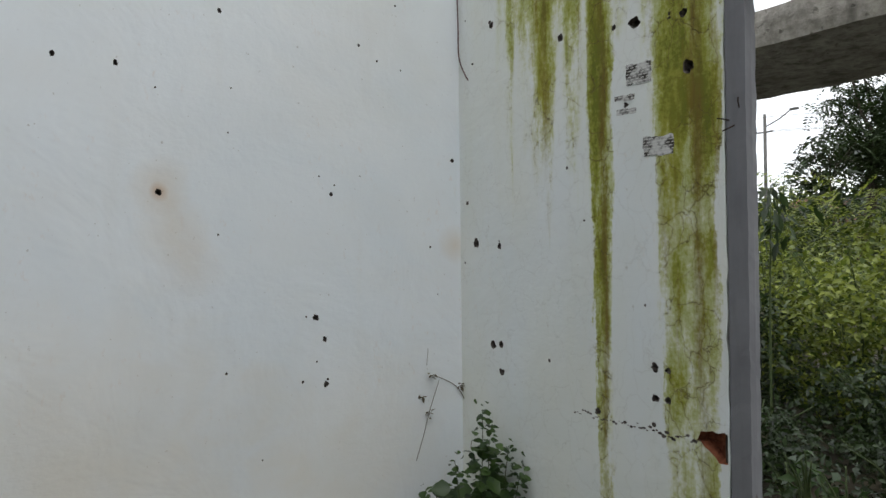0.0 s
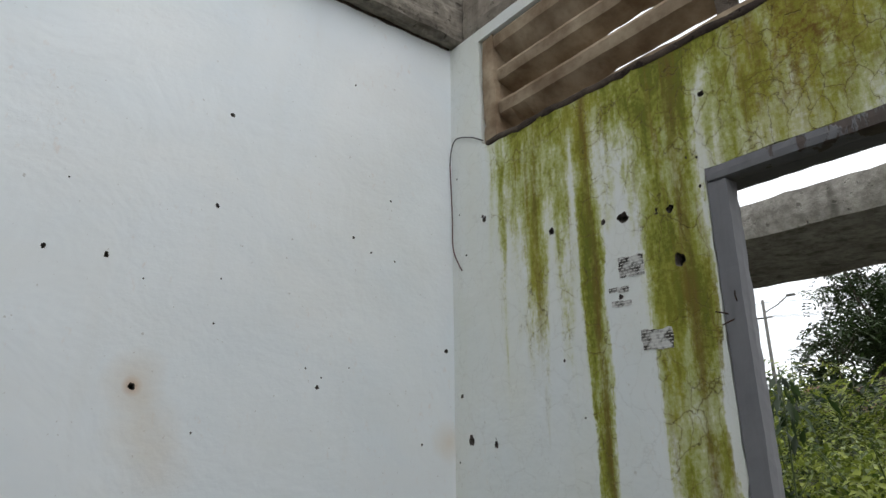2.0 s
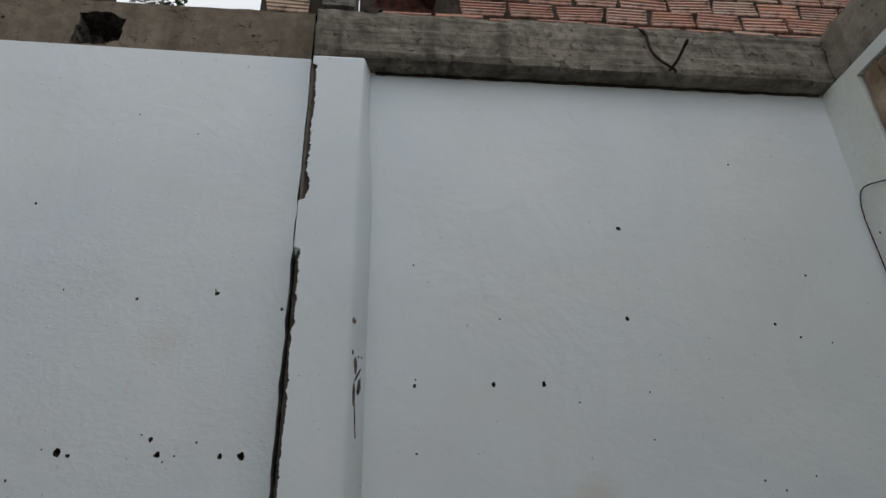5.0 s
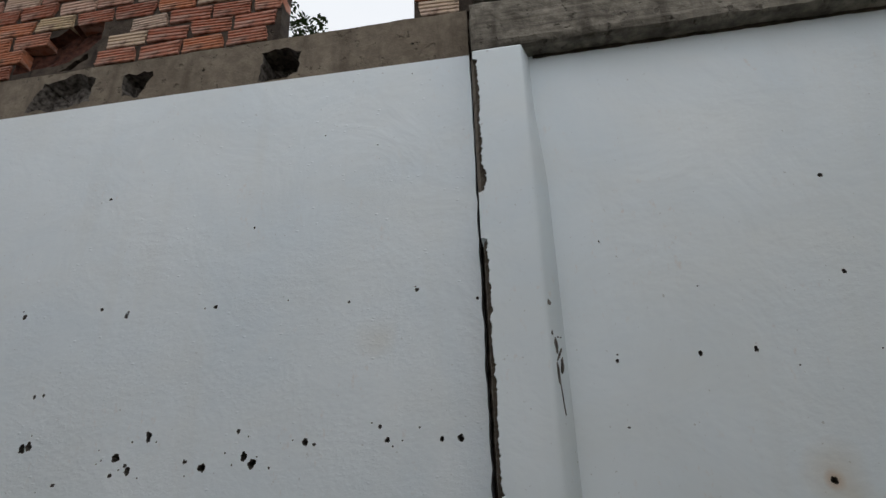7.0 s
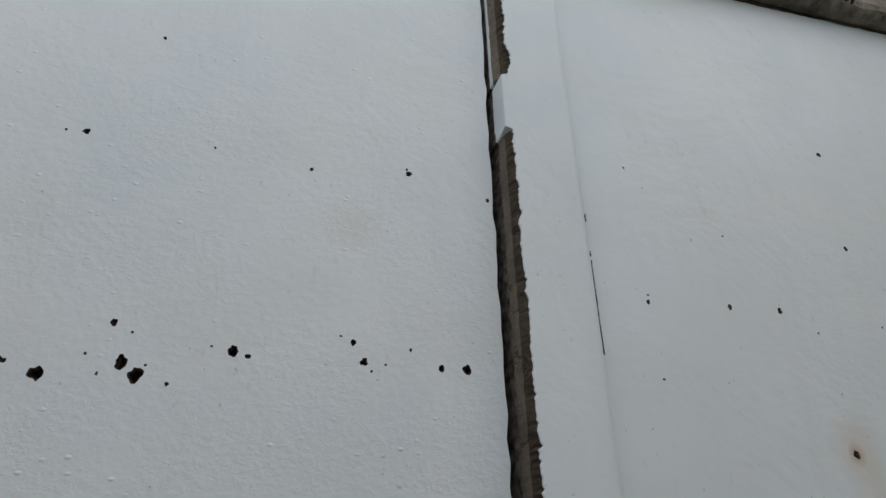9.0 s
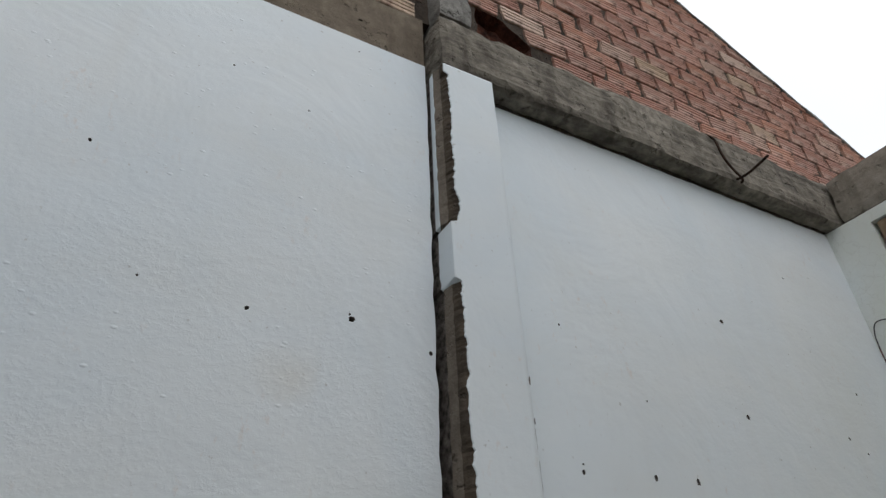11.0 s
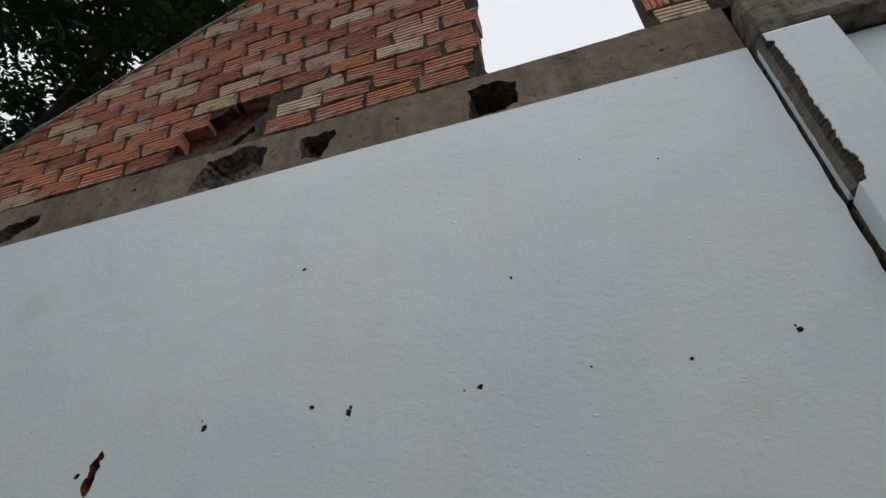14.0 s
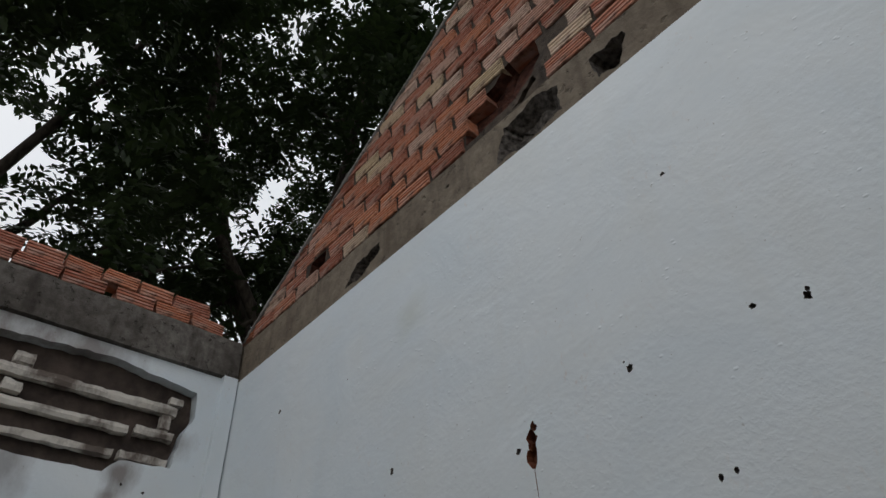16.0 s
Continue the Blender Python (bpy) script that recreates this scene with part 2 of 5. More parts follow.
    tone = k.mix(k.ramp(tear, (0.55, 0.0), (0.68, 0.55)), tone, (0.19, 0.12, 0.006))
    core = k.sum("MULTIPLY", k.ramp(p, (0.255, 0.0), (0.28, 0.55), (0.30, 0.0), (0.468, 0.0), (0.487, 0.8), (0.503, 0.0), (0.738, 0.0), (0.758, 0.75), (0.782, 0.1), (0.80, 0.0)), k.ramp(fleck, (0.34, 0.2), (0.58, 1.0)))
    tone = k.mix(core, tone, (0.14, 0.082, 0.008))
    c = k.mix(k.ramp(cover, (0.0, 0.0), (0.15, 0.15), (0.4, 0.62), (0.75, 0.94), (1.0, 0.98)), c, tone)
    # rust-brown bloom under the vent
    bloom = k.ramp(k.sum("ADD", k.far(EAST, 0.42, 2.26), k.sum("MULTIPLY", k.noise(12, 5, rough=0.7), 0.30)), (0.18, 1.0), (0.34, 0.0))
    c = k.mix(k.sum("MULTIPLY", bloom, k.ramp(k.noise(55, 5, rough=0.7), (0.46, 0.0), (0.62, 0.9))), c, (0.14, 0.07, 0.012))
    # crazing of the render: wide cells with brown lips, and a finer net where the algae sit
    n = k.add("ShaderNodeTexNoise")
    n.inputs["Scale"].default_value, n.inputs["Detail"].default_value = 9, 5
    k.put(k.pos, n.inputs["Vector"])
    sc, warp = k.add("ShaderNodeVectorMath"), k.add("ShaderNodeVectorMath")
    sc.operation, warp.operation = "SCALE", "ADD"
    sc.inputs["Scale"].default_value = 0.13
    k.put(n.outputs["Color"], sc.inputs[0])
    k.put(k.pos, warp.inputs[0])
    k.put(sc.outputs[0], warp.inputs[1])
    wide = k.cells(15, k.stretch(1, 1.35, 0.7, warp.outputs[0]))
    fine = k.cells(34, k.stretch(1, 1.2, 0.85, warp.outputs[0]))
    where = k.sum("MULTIPLY", k.ramp(k.noise(4.5, 4), (0.38, 0.0), (0.50, 1.0)), k.ramp(cover, (0.04, 0.12), (0.4, 1.0)))
    where_fine = k.sum("MULTIPLY", k.ramp(k.noise(6.5, 4), (0.46, 0.0), (0.6, 1.0)), k.ramp(cover, (0.25, 0.0), (0.6, 0.8)))
    lip = k.sum("MULTIPLY", k.ramp(wide, (0.0, 0.6), (0.07, 0.0)), where)
    crack = k.sum("MAXIMUM", k.sum("MULTIPLY", k.ramp(wide, (0.0, 1.0), (0.017, 0.0)), where), k.sum("MULTIPLY", k.ramp(fine, (0.0, 0.75), (0.035, 0.0)), where_fine))
    c = k.mix(k.sum("MULTIPLY", lip, 0.42), c, (0.20, 0.14, 0.02))
    c = k.mix(k.sum("MULTIPLY", crack, 0.78), c, (0.07, 0.05, 0.018))
    n2 = k.bump(crack, 0.5, -0.004, plaster_bump(k))
    n2 = k.bump(k.sum("MULTIPLY", cover, grit), 0.35, 0.004, n2)
    return k.done(c, n2)


def concrete(name, dark, light, stain, boards=0.0):
    k = Mat(name, 0.92, spec=0.2)
    a = k.noise(3.2, 6, rough=0.65)
    b = k.noise(22, 6, rough=0.7)
    c = k.mix(k.ramp(a, (0.32, 0.0), (0.68, 1.0)), dark, light)
    c = k.mix(k.ramp(b, (0.40, 0.55), (0.62, 0.0)), c, stain)
    run = k.noise(13, 5, k.stretch(1, 1, 0.2))
    c = k.mix(k.ramp(run, (0.54, 0.0), (0.68, 0.7)), c, stain)
    pits = k.ramp(k.cells(120, feature="F1"), (0.0, 0.0), (0.16, 1.0))
    hole = k.ramp(k.noise(34, 3), (0.62, 0.0), (0.7, 1.0))
    c = k.mix(k.sum("MULTIPLY", hole, 0.55), c, stain)
    n = k.bump(b, 0.6, 0.012)
    n = k.bump(pits, 0.35, 0.003, n)
    n = k.bump(hole, 0.7, -0.01, n)
    if boards:
        lines = k.noise(15, 5, k.stretch(0.1, 1, 2.4), rough=0.6)
        c = k.mix(k.ramp(lines, (0.50, 0.0), (0.66, 0.6)), c, stain)
        c = k.mix(k.ramp(lines, (0.30, 0.5), (0.42, 0.0)), c, light)
        n = k.bump(k.noise(16, 5, k.stretch(0.12, 1, 2.2)), boards, 0.012, n)
    return k.done(c, n)


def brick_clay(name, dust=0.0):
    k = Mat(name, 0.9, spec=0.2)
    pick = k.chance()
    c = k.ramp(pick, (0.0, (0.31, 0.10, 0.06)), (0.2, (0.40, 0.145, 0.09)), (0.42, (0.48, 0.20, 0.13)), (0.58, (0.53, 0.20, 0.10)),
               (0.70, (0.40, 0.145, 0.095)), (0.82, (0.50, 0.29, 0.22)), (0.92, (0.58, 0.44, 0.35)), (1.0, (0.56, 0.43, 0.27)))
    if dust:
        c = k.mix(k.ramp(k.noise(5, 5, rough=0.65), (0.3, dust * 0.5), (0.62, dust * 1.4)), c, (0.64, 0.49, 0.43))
    wash = k.noise(18, 5, k.stretch(0.5, 1, 2.5), rough=0.65)
    c = k.mix(k.ramp(wash, (0.45, 0.0), (0.68, 0.6)), c, (0.62, 0.48, 0.41))
    soot = k.noise(24, 6, rough=0.7)
    c = k.mix(k.ramp(soot, (0.52, 0.0), (0.70, 0.7)), c, (0.07, 0.048, 0.038))
    stain = k.noise(3.3, 5, rough=0.6)
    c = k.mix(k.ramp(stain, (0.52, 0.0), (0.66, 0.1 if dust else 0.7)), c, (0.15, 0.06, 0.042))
    n = k.bump(k.noise(45, 6, rough=0.65), 0.6, 0.006)
    return k.done(c, k.bump(k.noise(210, 2), 0.25, 0.0015, n))


def sooty_paint():
    """Cream paint on the grille, half hidden by soot."""
    k = Mat("sooty_grille_paint", 0.9, spec=0.2)
    c = k.mix(k.noise(16, 5), (0.52, 0.47, 0.41), (0.66, 0.62, 0.56))
    c = k.mix(k.ramp(k.noise(7, 6, k.stretch(1, 1, 0.6), rough=0.65), (0.45, 0.0), (0.62, 0.9)), c, (0.085, 0.06, 0.048))
    return k.done(c, k.bump(k.noise(40, 5), 0.5, 0.006))


def leaf(name, dark, light, gloss=0.45, through_light=0.35):
    k = Mat(name, gloss, spec=0.4)
    pick = k.chance()
    c = k.mix(pick, dark, light)
    c = k.mix(k.ramp(k.noise(14, 3), (0.4, 0.0), (0.75, 0.5)), c, dark)
    k.done(c)
    tr = k.add("ShaderNodeBsdfTranslucent")
    k.put(c, tr.inputs["Color"])
    both = k.add("ShaderNodeMixShader")
    both.inputs[0].default_value = through_light
    k.t.links.new(k.b.outputs[0], both.inputs[1])
    k.t.links.new(tr.outputs[0], both.inputs[2])
    k.t.links.new(both.outputs[0], k.t.nodes["Material Output"].inputs["Surface"])
    return k.m


def plain(name, dark, light, scale=20, rough=0.8, metal=0.0, lumps=0.3, depth=0.004, grain=(1, 1, 1)):
    k = Mat(name, rough, metal)
    src = k.stretch(*grain)
    c = k.mix(k.ramp(k.noise(scale, 5, src), (0.35, 0.0), (0.68, 1.0)), dark, light)
    c = k.mix(k.ramp(k.noise(scale * 5, 4, src), (0.5, 0.0), (0.75, 0.4)), c, dark)
    return k.done(c, k.bump(k.noise(scale * 3, 5, src), lumps, depth))


def worn_paint():
    k = Mat("worn_grey_paint", 0.6, spec=0.35)
    wood = k.mix(k.noise(60, 4, k.stretch(1, 1, 0.05)), (0.055, 0.045, 0.042), (0.13, 0.105, 0.09))
    coat = k.mix(k.noise(8, 4), (0.12, 0.124, 0.134), (0.205, 0.206, 0.216))
    coat = k.mix(k.ramp(k.noise(40, 5, k.stretch(1, 1, 0.2)), (0.5, 0.0), (0.75, 0.5)), coat, (0.11, 0.11, 0.115))
    gone = k.sum("ADD", k.noise(6, 6, k.stretch(1, 1, 0.35), rough=0.65), k.ramp(k.axes()[2], (0.0, 0.17), (1.0, 0.0)))
    bare = k.ramp(gone, (0.615, 0.0), (0.63, 1.0))
    n = k.bump(bare, 0.6, -0.003, k.bump(k.noise(50, 5, k.stretch(1, 1, 0.06)), 0.3, 0.004))
    return k.done(k.mix(bare, coat, wood), n)


def old_label():
    """The grey crumbs that a torn-off sticker leaves behind."""
    k = Mat("torn_label", 0.8)
    b = k.add("ShaderNodeTexBrick")
    b.inputs["Scale"].default_value, b.inputs["Mortar Size"].default_value = 34, 0.09
    b.inputs["Color1"].default_value, b.inputs["Color2"].default_value = (0.46, 0.45, 0.40, 1), (0.55, 0.55, 0.52, 1)
    b.inputs["Mortar"].default_value = (0.055, 0.05, 0.045, 1)
    turn = k.add("ShaderNodeMapping")
    turn.inputs["Rotation"].default_value = (0, radians(90), radians(90))
    k.put(k.pos, turn.inputs["Vector"])
    k.put(turn.outputs[0], b.inputs["Vector"])
    return k.done(k.mix(k.ramp(k.noise(45, 4), (0.42, 0.0), (0.6, 0.85)), b.outputs["Color"], (0.60, 0.60, 0.58)))


WHITE, ROUGH_WHITE = white_plaster("white_wall_paint"), white_plaster("coarse_white_wall_paint", 0.22)
SOOTY = sooty_plaster()
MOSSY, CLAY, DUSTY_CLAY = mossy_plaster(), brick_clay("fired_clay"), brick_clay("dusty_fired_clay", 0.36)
# raw brick again, with the shade inside the gable holes in its colour
RAW_DARK = plain("shaded_brick_core", (0.035, 0.013, 0.009), (0.12, 0.045, 0.028), 40, 0.95, lumps=0.6, depth=0.008)
# bare broken render, its colour kept dark for the shade inside holes
PIT = plain("shaded_broken_plaster", (0.035, 0.029, 0.025), (0.20, 0.175, 0.155), 60, 0.95, lumps=0.6)
RAW_BRICK = plain("raw_brick", (0.10, 0.03, 0.016), (0.27, 0.095, 0.045), 40, 0.95, lumps=0.5)
CEMENT = concrete("brown_cement", (0.17, 0.136, 0.102), (0.245, 0.203, 0.156), (0.10, 0.079, 0.059))
BROKEN = concrete("broken_brown_render", (0.058, 0.044, 0.032), (0.12, 0.095, 0.072), (0.028, 0.022, 0.017))
BEAM = concrete("cast_concrete", (0.16, 0.142, 0.116), (0.36, 0.322, 0.268), (0.05, 0.042, 0.034), boards=0.7)
WEST_BEAM = concrete("sooty_concrete", (0.10, 0.088, 0.077), (0.21, 0.192, 0.172), (0.04, 0.033, 0.028))
RAW_FACE = concrete("bare_brown_render", (0.15, 0.125, 0.10), (0.215, 0.182, 0.148), (0.085, 0.068, 0.054))
GREY = concrete("grey_concrete", (0.15, 0.143, 0.133), (0.33, 0.315, 0.29), (0.04, 0.036, 0.03))
SLAB = concrete("porch_concrete", (0.30, 0.285, 0.26), (0.50, 0.48, 0.45), (0.10, 0.095, 0.085))
# dirty mortar, darkened further to hold the shade of gaps and recesses
MORTAR = concrete("shaded_dirty_mortar", (0.038, 0.028, 0.022), (0.11, 0.085, 0.066), (0.02, 0.015, 0.012))
FIN = plain("dusty_vent_concrete", (0.185, 0.128, 0.08), (0.42, 0.335, 0.235), 9, 0.95, lumps=0.5, depth=0.008)
VENT_PAINT = sooty_paint()
VENT_BACK = plain("dark_brown_render", (0.035, 0.026, 0.022), (0.11, 0.082, 0.068), 9, 0.95, lumps=0.5, depth=0.006)
PAINTED = worn_paint()
LABEL = old_label()
STEEL = plain("rusty_steel", (0.022, 0.015, 0.012), (0.075, 0.042, 0.028), 80, 0.8, 0.4)
CABLE = plain("dusty_cable", (0.02, 0.018, 0.018), (0.06, 0.05, 0.05), 60, 0.7)
RED_CABLE = plain("dull_red_cable", (0.06, 0.02, 0.02), (0.12, 0.04, 0.035), 60, 0.7)
DRY_STEM = plain("dry_vine", (0.10, 0.085, 0.06), (0.22, 0.19, 0.13), 70, 0.9)
BARK = plain("tree_bark", (0.028, 0.022, 0.017), (0.085, 0.07, 0.055), 16, 0.95, lumps=0.8, depth=0.02, grain=(1, 1, 0.3))
GREEN_STEM = plain("green_stem", (0.03, 0.05, 0.015), (0.07, 0.09, 0.03), 30, 0.7)
LEAF_TREE = leaf("dark_tree_leaf", (0.017, 0.031, 0.009), (0.040, 0.067, 0.017), 0.5, 0.16)
LEAF_BUSH = leaf("bush_leaf", (0.035, 0.065, 0.010), (0.33, 0.375, 0.065), 0.33, 0.4)
# leaf green darkened so that the colour carries the thicket's low shade
LEAF_DARK = leaf("shade_darkened_leaf", (0.009, 0.018, 0.005), (0.034, 0.062, 0.014), 0.4, 0.25)
LEAF_WEED = leaf("weed_leaf", (0.02, 0.045, 0.012), (0.07, 0.125, 0.032), 0.4, 0.3)
SOIL = plain("leaf_litter_soil", (0.025, 0.02, 0.013), (0.065, 0.055, 0.034), 3, 0.97, lumps=0.6, depth=0.03)
FLOOR = concrete("dirty_floor", (0.05, 0.045, 0.035), (0.12, 0.11, 0.085), (0.03, 0.03, 0.018))
EAST_BEAM = concrete("warm_grey_concrete", (0.25, 0.22, 0.18), (0.38, 0.34, 0.29), (0.16, 0.14, 0.11))
POLE = plain("pole_concrete", (0.09, 0.087, 0.08), (0.17, 0.165, 0.155), 8, 0.9)
TILE = plain("old_roof_tile", (0.12, 0.06, 0.045), (0.24, 0.12, 0.09), 6, 0.9)


# ---- building helpers ----
rng = np.random.default_rng(7)


def link(name, mesh, parent=None, label=""):
    ob = new(name, mesh)
    if parent is not None:
        ob.parent = parent
    if label:
        tagged(ob, label)
    return ob


def part(name, bm, material, parent=None, label="", smooth=False):
    """One mesh object from a bmesh; material may be a list, by face index."""
    me = bpy.data.meshes.new(name)
    bmesh.ops.recalc_face_normals(bm, faces=bm.faces[:])
    bm.to_mesh(me)
    bm.free()
    for m in material if isinstance(material, list) else [material]:
        me.materials.append(m)
    if smooth:
        me.polygons.foreach_set("use_smooth", [True] * len(me.polygons))
    return link(name, me, parent, label)


def thing(name, label, category, at=(0, 0, 0), group=""):
    ob = new(name)
    ob.empty_display_size = 0.1
    ob.location = at
    return tagged(ob, label, category, group)


def structure(ob, label, category):
    return tagged(ob, label, category, kind="structure")


def wander(p, scale, amount):
    return Vector(noise.noise_vector(Vector(p) * scale)) * amount


def slab(x0, y0, z0, x1, y1, z1, step=0.04, rough=0.003, scale=14, bm=None):
    """A block with a fine skin whose faces and arrises wander a little."""
    bm = bm or bmesh.new()
    lo, hi = Vector((x0, y0, z0)), Vector((x1, y1, z1))
    n = [max(1, round((hi[a] - lo[a]) / step)) for a in range(3)]
    seen = {}

    def corner(i, j, k):
        if (i, j, k) not in seen:
            p = Vector(lo[a] + (hi[a] - lo[a]) * (i, j, k)[a] / n[a] for a in range(3))
            edge = sum((i, j, k)[a] in (0, n[a]) for a in range(3))
            off = wander(p, scale, rough) + wander(p, scale * 4, rough * 0.6)
            if edge > 1:
                mid = (lo + hi) / 2
                off += Vector((math.copysign(1, mid[a] - p[a]) if (i, j, k)[a] in (0, n[a]) else 0) for a in range(3)) * rough * (0.6 + 1.4 * abs(noise.noise(p * 30)))
            seen[i, j, k] = bm.verts.new(p + off)
        return seen[i, j, k]

    for a in range(3):
        b, c = (a + 1) % 3, (a + 2) % 3
        for side in (0, n[a]):
            for u in range(n[b]):
                for v in range(n[c]):
                    quad = []
                    for du, dv in ((0, 0), (1, 0), (1, 1), (0, 1)):
                        ijk = [0, 0, 0]
                        ijk[a], ijk[b], ijk[c] = side, u + du, v + dv
                        quad.append(corner(*ijk))
                    bm.faces.new(quad if side else quad[::-1])
    return bm


def inside(poly, u, v):
    hit = False
    for (a, b), (c, d) in zip(poly, poly[1:] + poly[:1]):
        if (b > v) != (d > v) and u < (c - a) * (v - b) / (d - b) + a:
            hit = not hit
    return hit


def fill(loops, outline, cut):
    """Triangles between loops of points: those inside outline and in no cut."""
    pts, edges = [], []
    for loop in loops:
        n = len(pts)
        pts += [Vector(q) for q in loop]
        edges += [(n + k, n + (k + 1) % len(loop)) for k in range(len(loop))]
    vs, _, fs, *_ = delaunay_2d_cdt(pts, edges, [], 0, 1e-6)
    boxes = [(min(q[0] for q in c), max(q[0] for q in c), min(q[1] for q in c), max(q[1] for q in c)) for c in cut]
    keep = []
    for f in fs:
        u, v = sum(vs[k][0] for k in f) / 3, sum(vs[k][1] for k in f) / 3
        if inside(outline, u, v) and not any(b[0] < u < b[1] and b[2] < v < b[3] and inside(c, u, v) for b, c in zip(boxes, cut)):
            keep.append(f)
    return vs, keep


def sheet(outline, openings, pits, place, thick):
    """A wall: its outline in (u, v), openings right through it, and pits of (loop, depth, taper, material index) in its face."""
    bm = bmesh.new()
    loops = [q[0] for q in pits]
    for w, cuts in ((0.0, openings + loops), (thick, openings)):
        vs, fs = fill([outline] + cuts, outline, cuts)
        made = [bm.verts.new(place(p[0], p[1], w)) for p in vs]
        for f in fs:
            bm.faces.new([made[k] for k in f])
    for loop in [outline] + openings:
        a = [bm.verts.new(place(u, v, 0)) for u, v in loop]
        b = [bm.verts.new(place(u, v, thick)) for u, v in loop]
        for k in range(len(loop)):
            j = (k + 1) % len(loop)
            bm.faces.new([a[k], a[j], b[j], b[k]])
    for loop, depth, taper, index in pits:
        cu, cv = sum(q[0] for q in loop) / len(loop), sum(q[1] for q in loop) / len(loop)
        a = [bm.verts.new(place(u, v, 0)) for u, v in loop]
        b = [bm.verts.new(place(cu + (u - cu) * taper, cv + (v - cv) * taper, depth * (0.8 + 0.4 * abs(noise.noise((u * 60, v * 60, 3)))))) for u, v in loop]
        for k in range(len(loop)):
            j = (k + 1) % len(loop)
            bm.faces.new([a[k], a[j], b[j], b[k]]).material_index = index
        c = bm.verts.new(place(cu, cv, depth))
        for k in range(len(loop)):
            bm.faces.new([b[k], b[(k + 1) % len(loop)], c]).material_index = index
    bmesh.ops.remove_doubles(bm, verts=bm.verts[:], dist=1e-5)
    return bm


def blob(u, v, r, tall=1.0, n=0):
    """The ragged outline of a chip about r in radius."""
    n = n or (7 if r < 0.005 else 13)
    return [(u + r * k * math.cos(a), v + r * k * tall * math.sin(a)) for a, k in ((2 * math.pi * q / n, rng.uniform(0.72, 1.28)) for q in range(n))]


def ragged(points, amount, step=0.02):
    """A closed loop through points with a broken edge."""
    out = []
    for (a, b), (c, d) in zip(points, points[1:] + points[:1]):
        n = max(1, round(math.hypot(c - a, d - b) / step))
        for k in range(n):
            f = k / n
            j = rng.uniform(-amount, amount, 2) if k else rng.uniform(-amount, amount, 2) * 0.4
            out.append((a + (c - a) * f + j[0], b + (d - b) * f + j[1]))
    return out


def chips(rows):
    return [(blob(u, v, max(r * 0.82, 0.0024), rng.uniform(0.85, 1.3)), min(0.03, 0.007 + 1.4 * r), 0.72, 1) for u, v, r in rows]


def on_north(u, v, w):
    return (u, NORTH + w, v)


def on_east(u, v, w):
    return (EAST + w, u, v)


def on_west(u, v, w):
    return (WEST - w, u, v)


def tube(points, radius, material, name, parent=None, label="", rings=6, taper=1.0):
    """A bent rod through points."""
    bm = bmesh.new()
    pts = [Vector(p) for p in points]
    last = None
    side = Vector((0.31, 0.77, 0.55))
    for k, p in enumerate(pts):
        way = (pts[min(k + 1, len(pts) - 1)] - pts[max(k - 1, 0)]).normalized()
        u = way.cross(side).normalized()
        v = way.cross(u)
        r = radius * (1 + (taper - 1) * k / max(1, len(pts) - 1))
        ring = [bm.verts.new(p + (u * math.cos(2 * math.pi * q / rings) + v * math.sin(2 * math.pi * q / rings)) * r) for q in range(rings)]
        if last:
            for q in range(rings):
                bm.faces.new([last[q], last[(q + 1) % rings], ring[(q + 1) % rings], ring[q]])
        else:
            bm.faces.new(ring[::-1])
        last = ring
    bm.faces.new(last)
    return part(name, bm, material, parent, label, True)


def curve_points(points, n=8):
    """A smooth line through a few points."""
    p = [Vector(q) for q in points]
    p = [p[0] * 2 - p[1], *p, p[-1] * 2 - p[-2]]
    out = []
    for k in range(1, len(p) - 2):
        a, b, c, d = p[k - 1 : k + 3]
        for j in range(n):
            t = j / n
            out.append(0.5 * (2 * b + (c - a) * t + (2 * a - 5 * b + 4 * c - d) * t * t + (3 * b - a - 3 * c + d) * t**3))
    return [*out, p[-2]]

# ---- ground and floor ----
def ground_sheet():
    bm = bmesh.new()
    n, far = 90, 450.0
    line = [math.copysign(abs(q) ** 2.2, q) * far for q in np.linspace(-1, 1, n)]
    grid = [[bm.verts.new((x, y, -0.12 + 0.06 * noise.noise((x * 0.6, y * 0.6, 0)))) for y in line] for x in line]
    for i in range(n - 1):
        for j in range(n - 1):
            bm.faces.new([grid[i][j], grid[i + 1][j], grid[i + 1][j + 1], grid[i][j + 1]])
    return bm


structure(part("ground", ground_sheet(), SOIL, smooth=True), "dark soil covered with leaf litter round the ruin", "ground")
structure(part("floor", slab(WEST - THICK, SOUTH - THICK, -0.1, EAST + THICK, NORTH + THICK, 0.0, 0.25, 0.002), FLOOR), "dusty bare concrete floor", "floor")

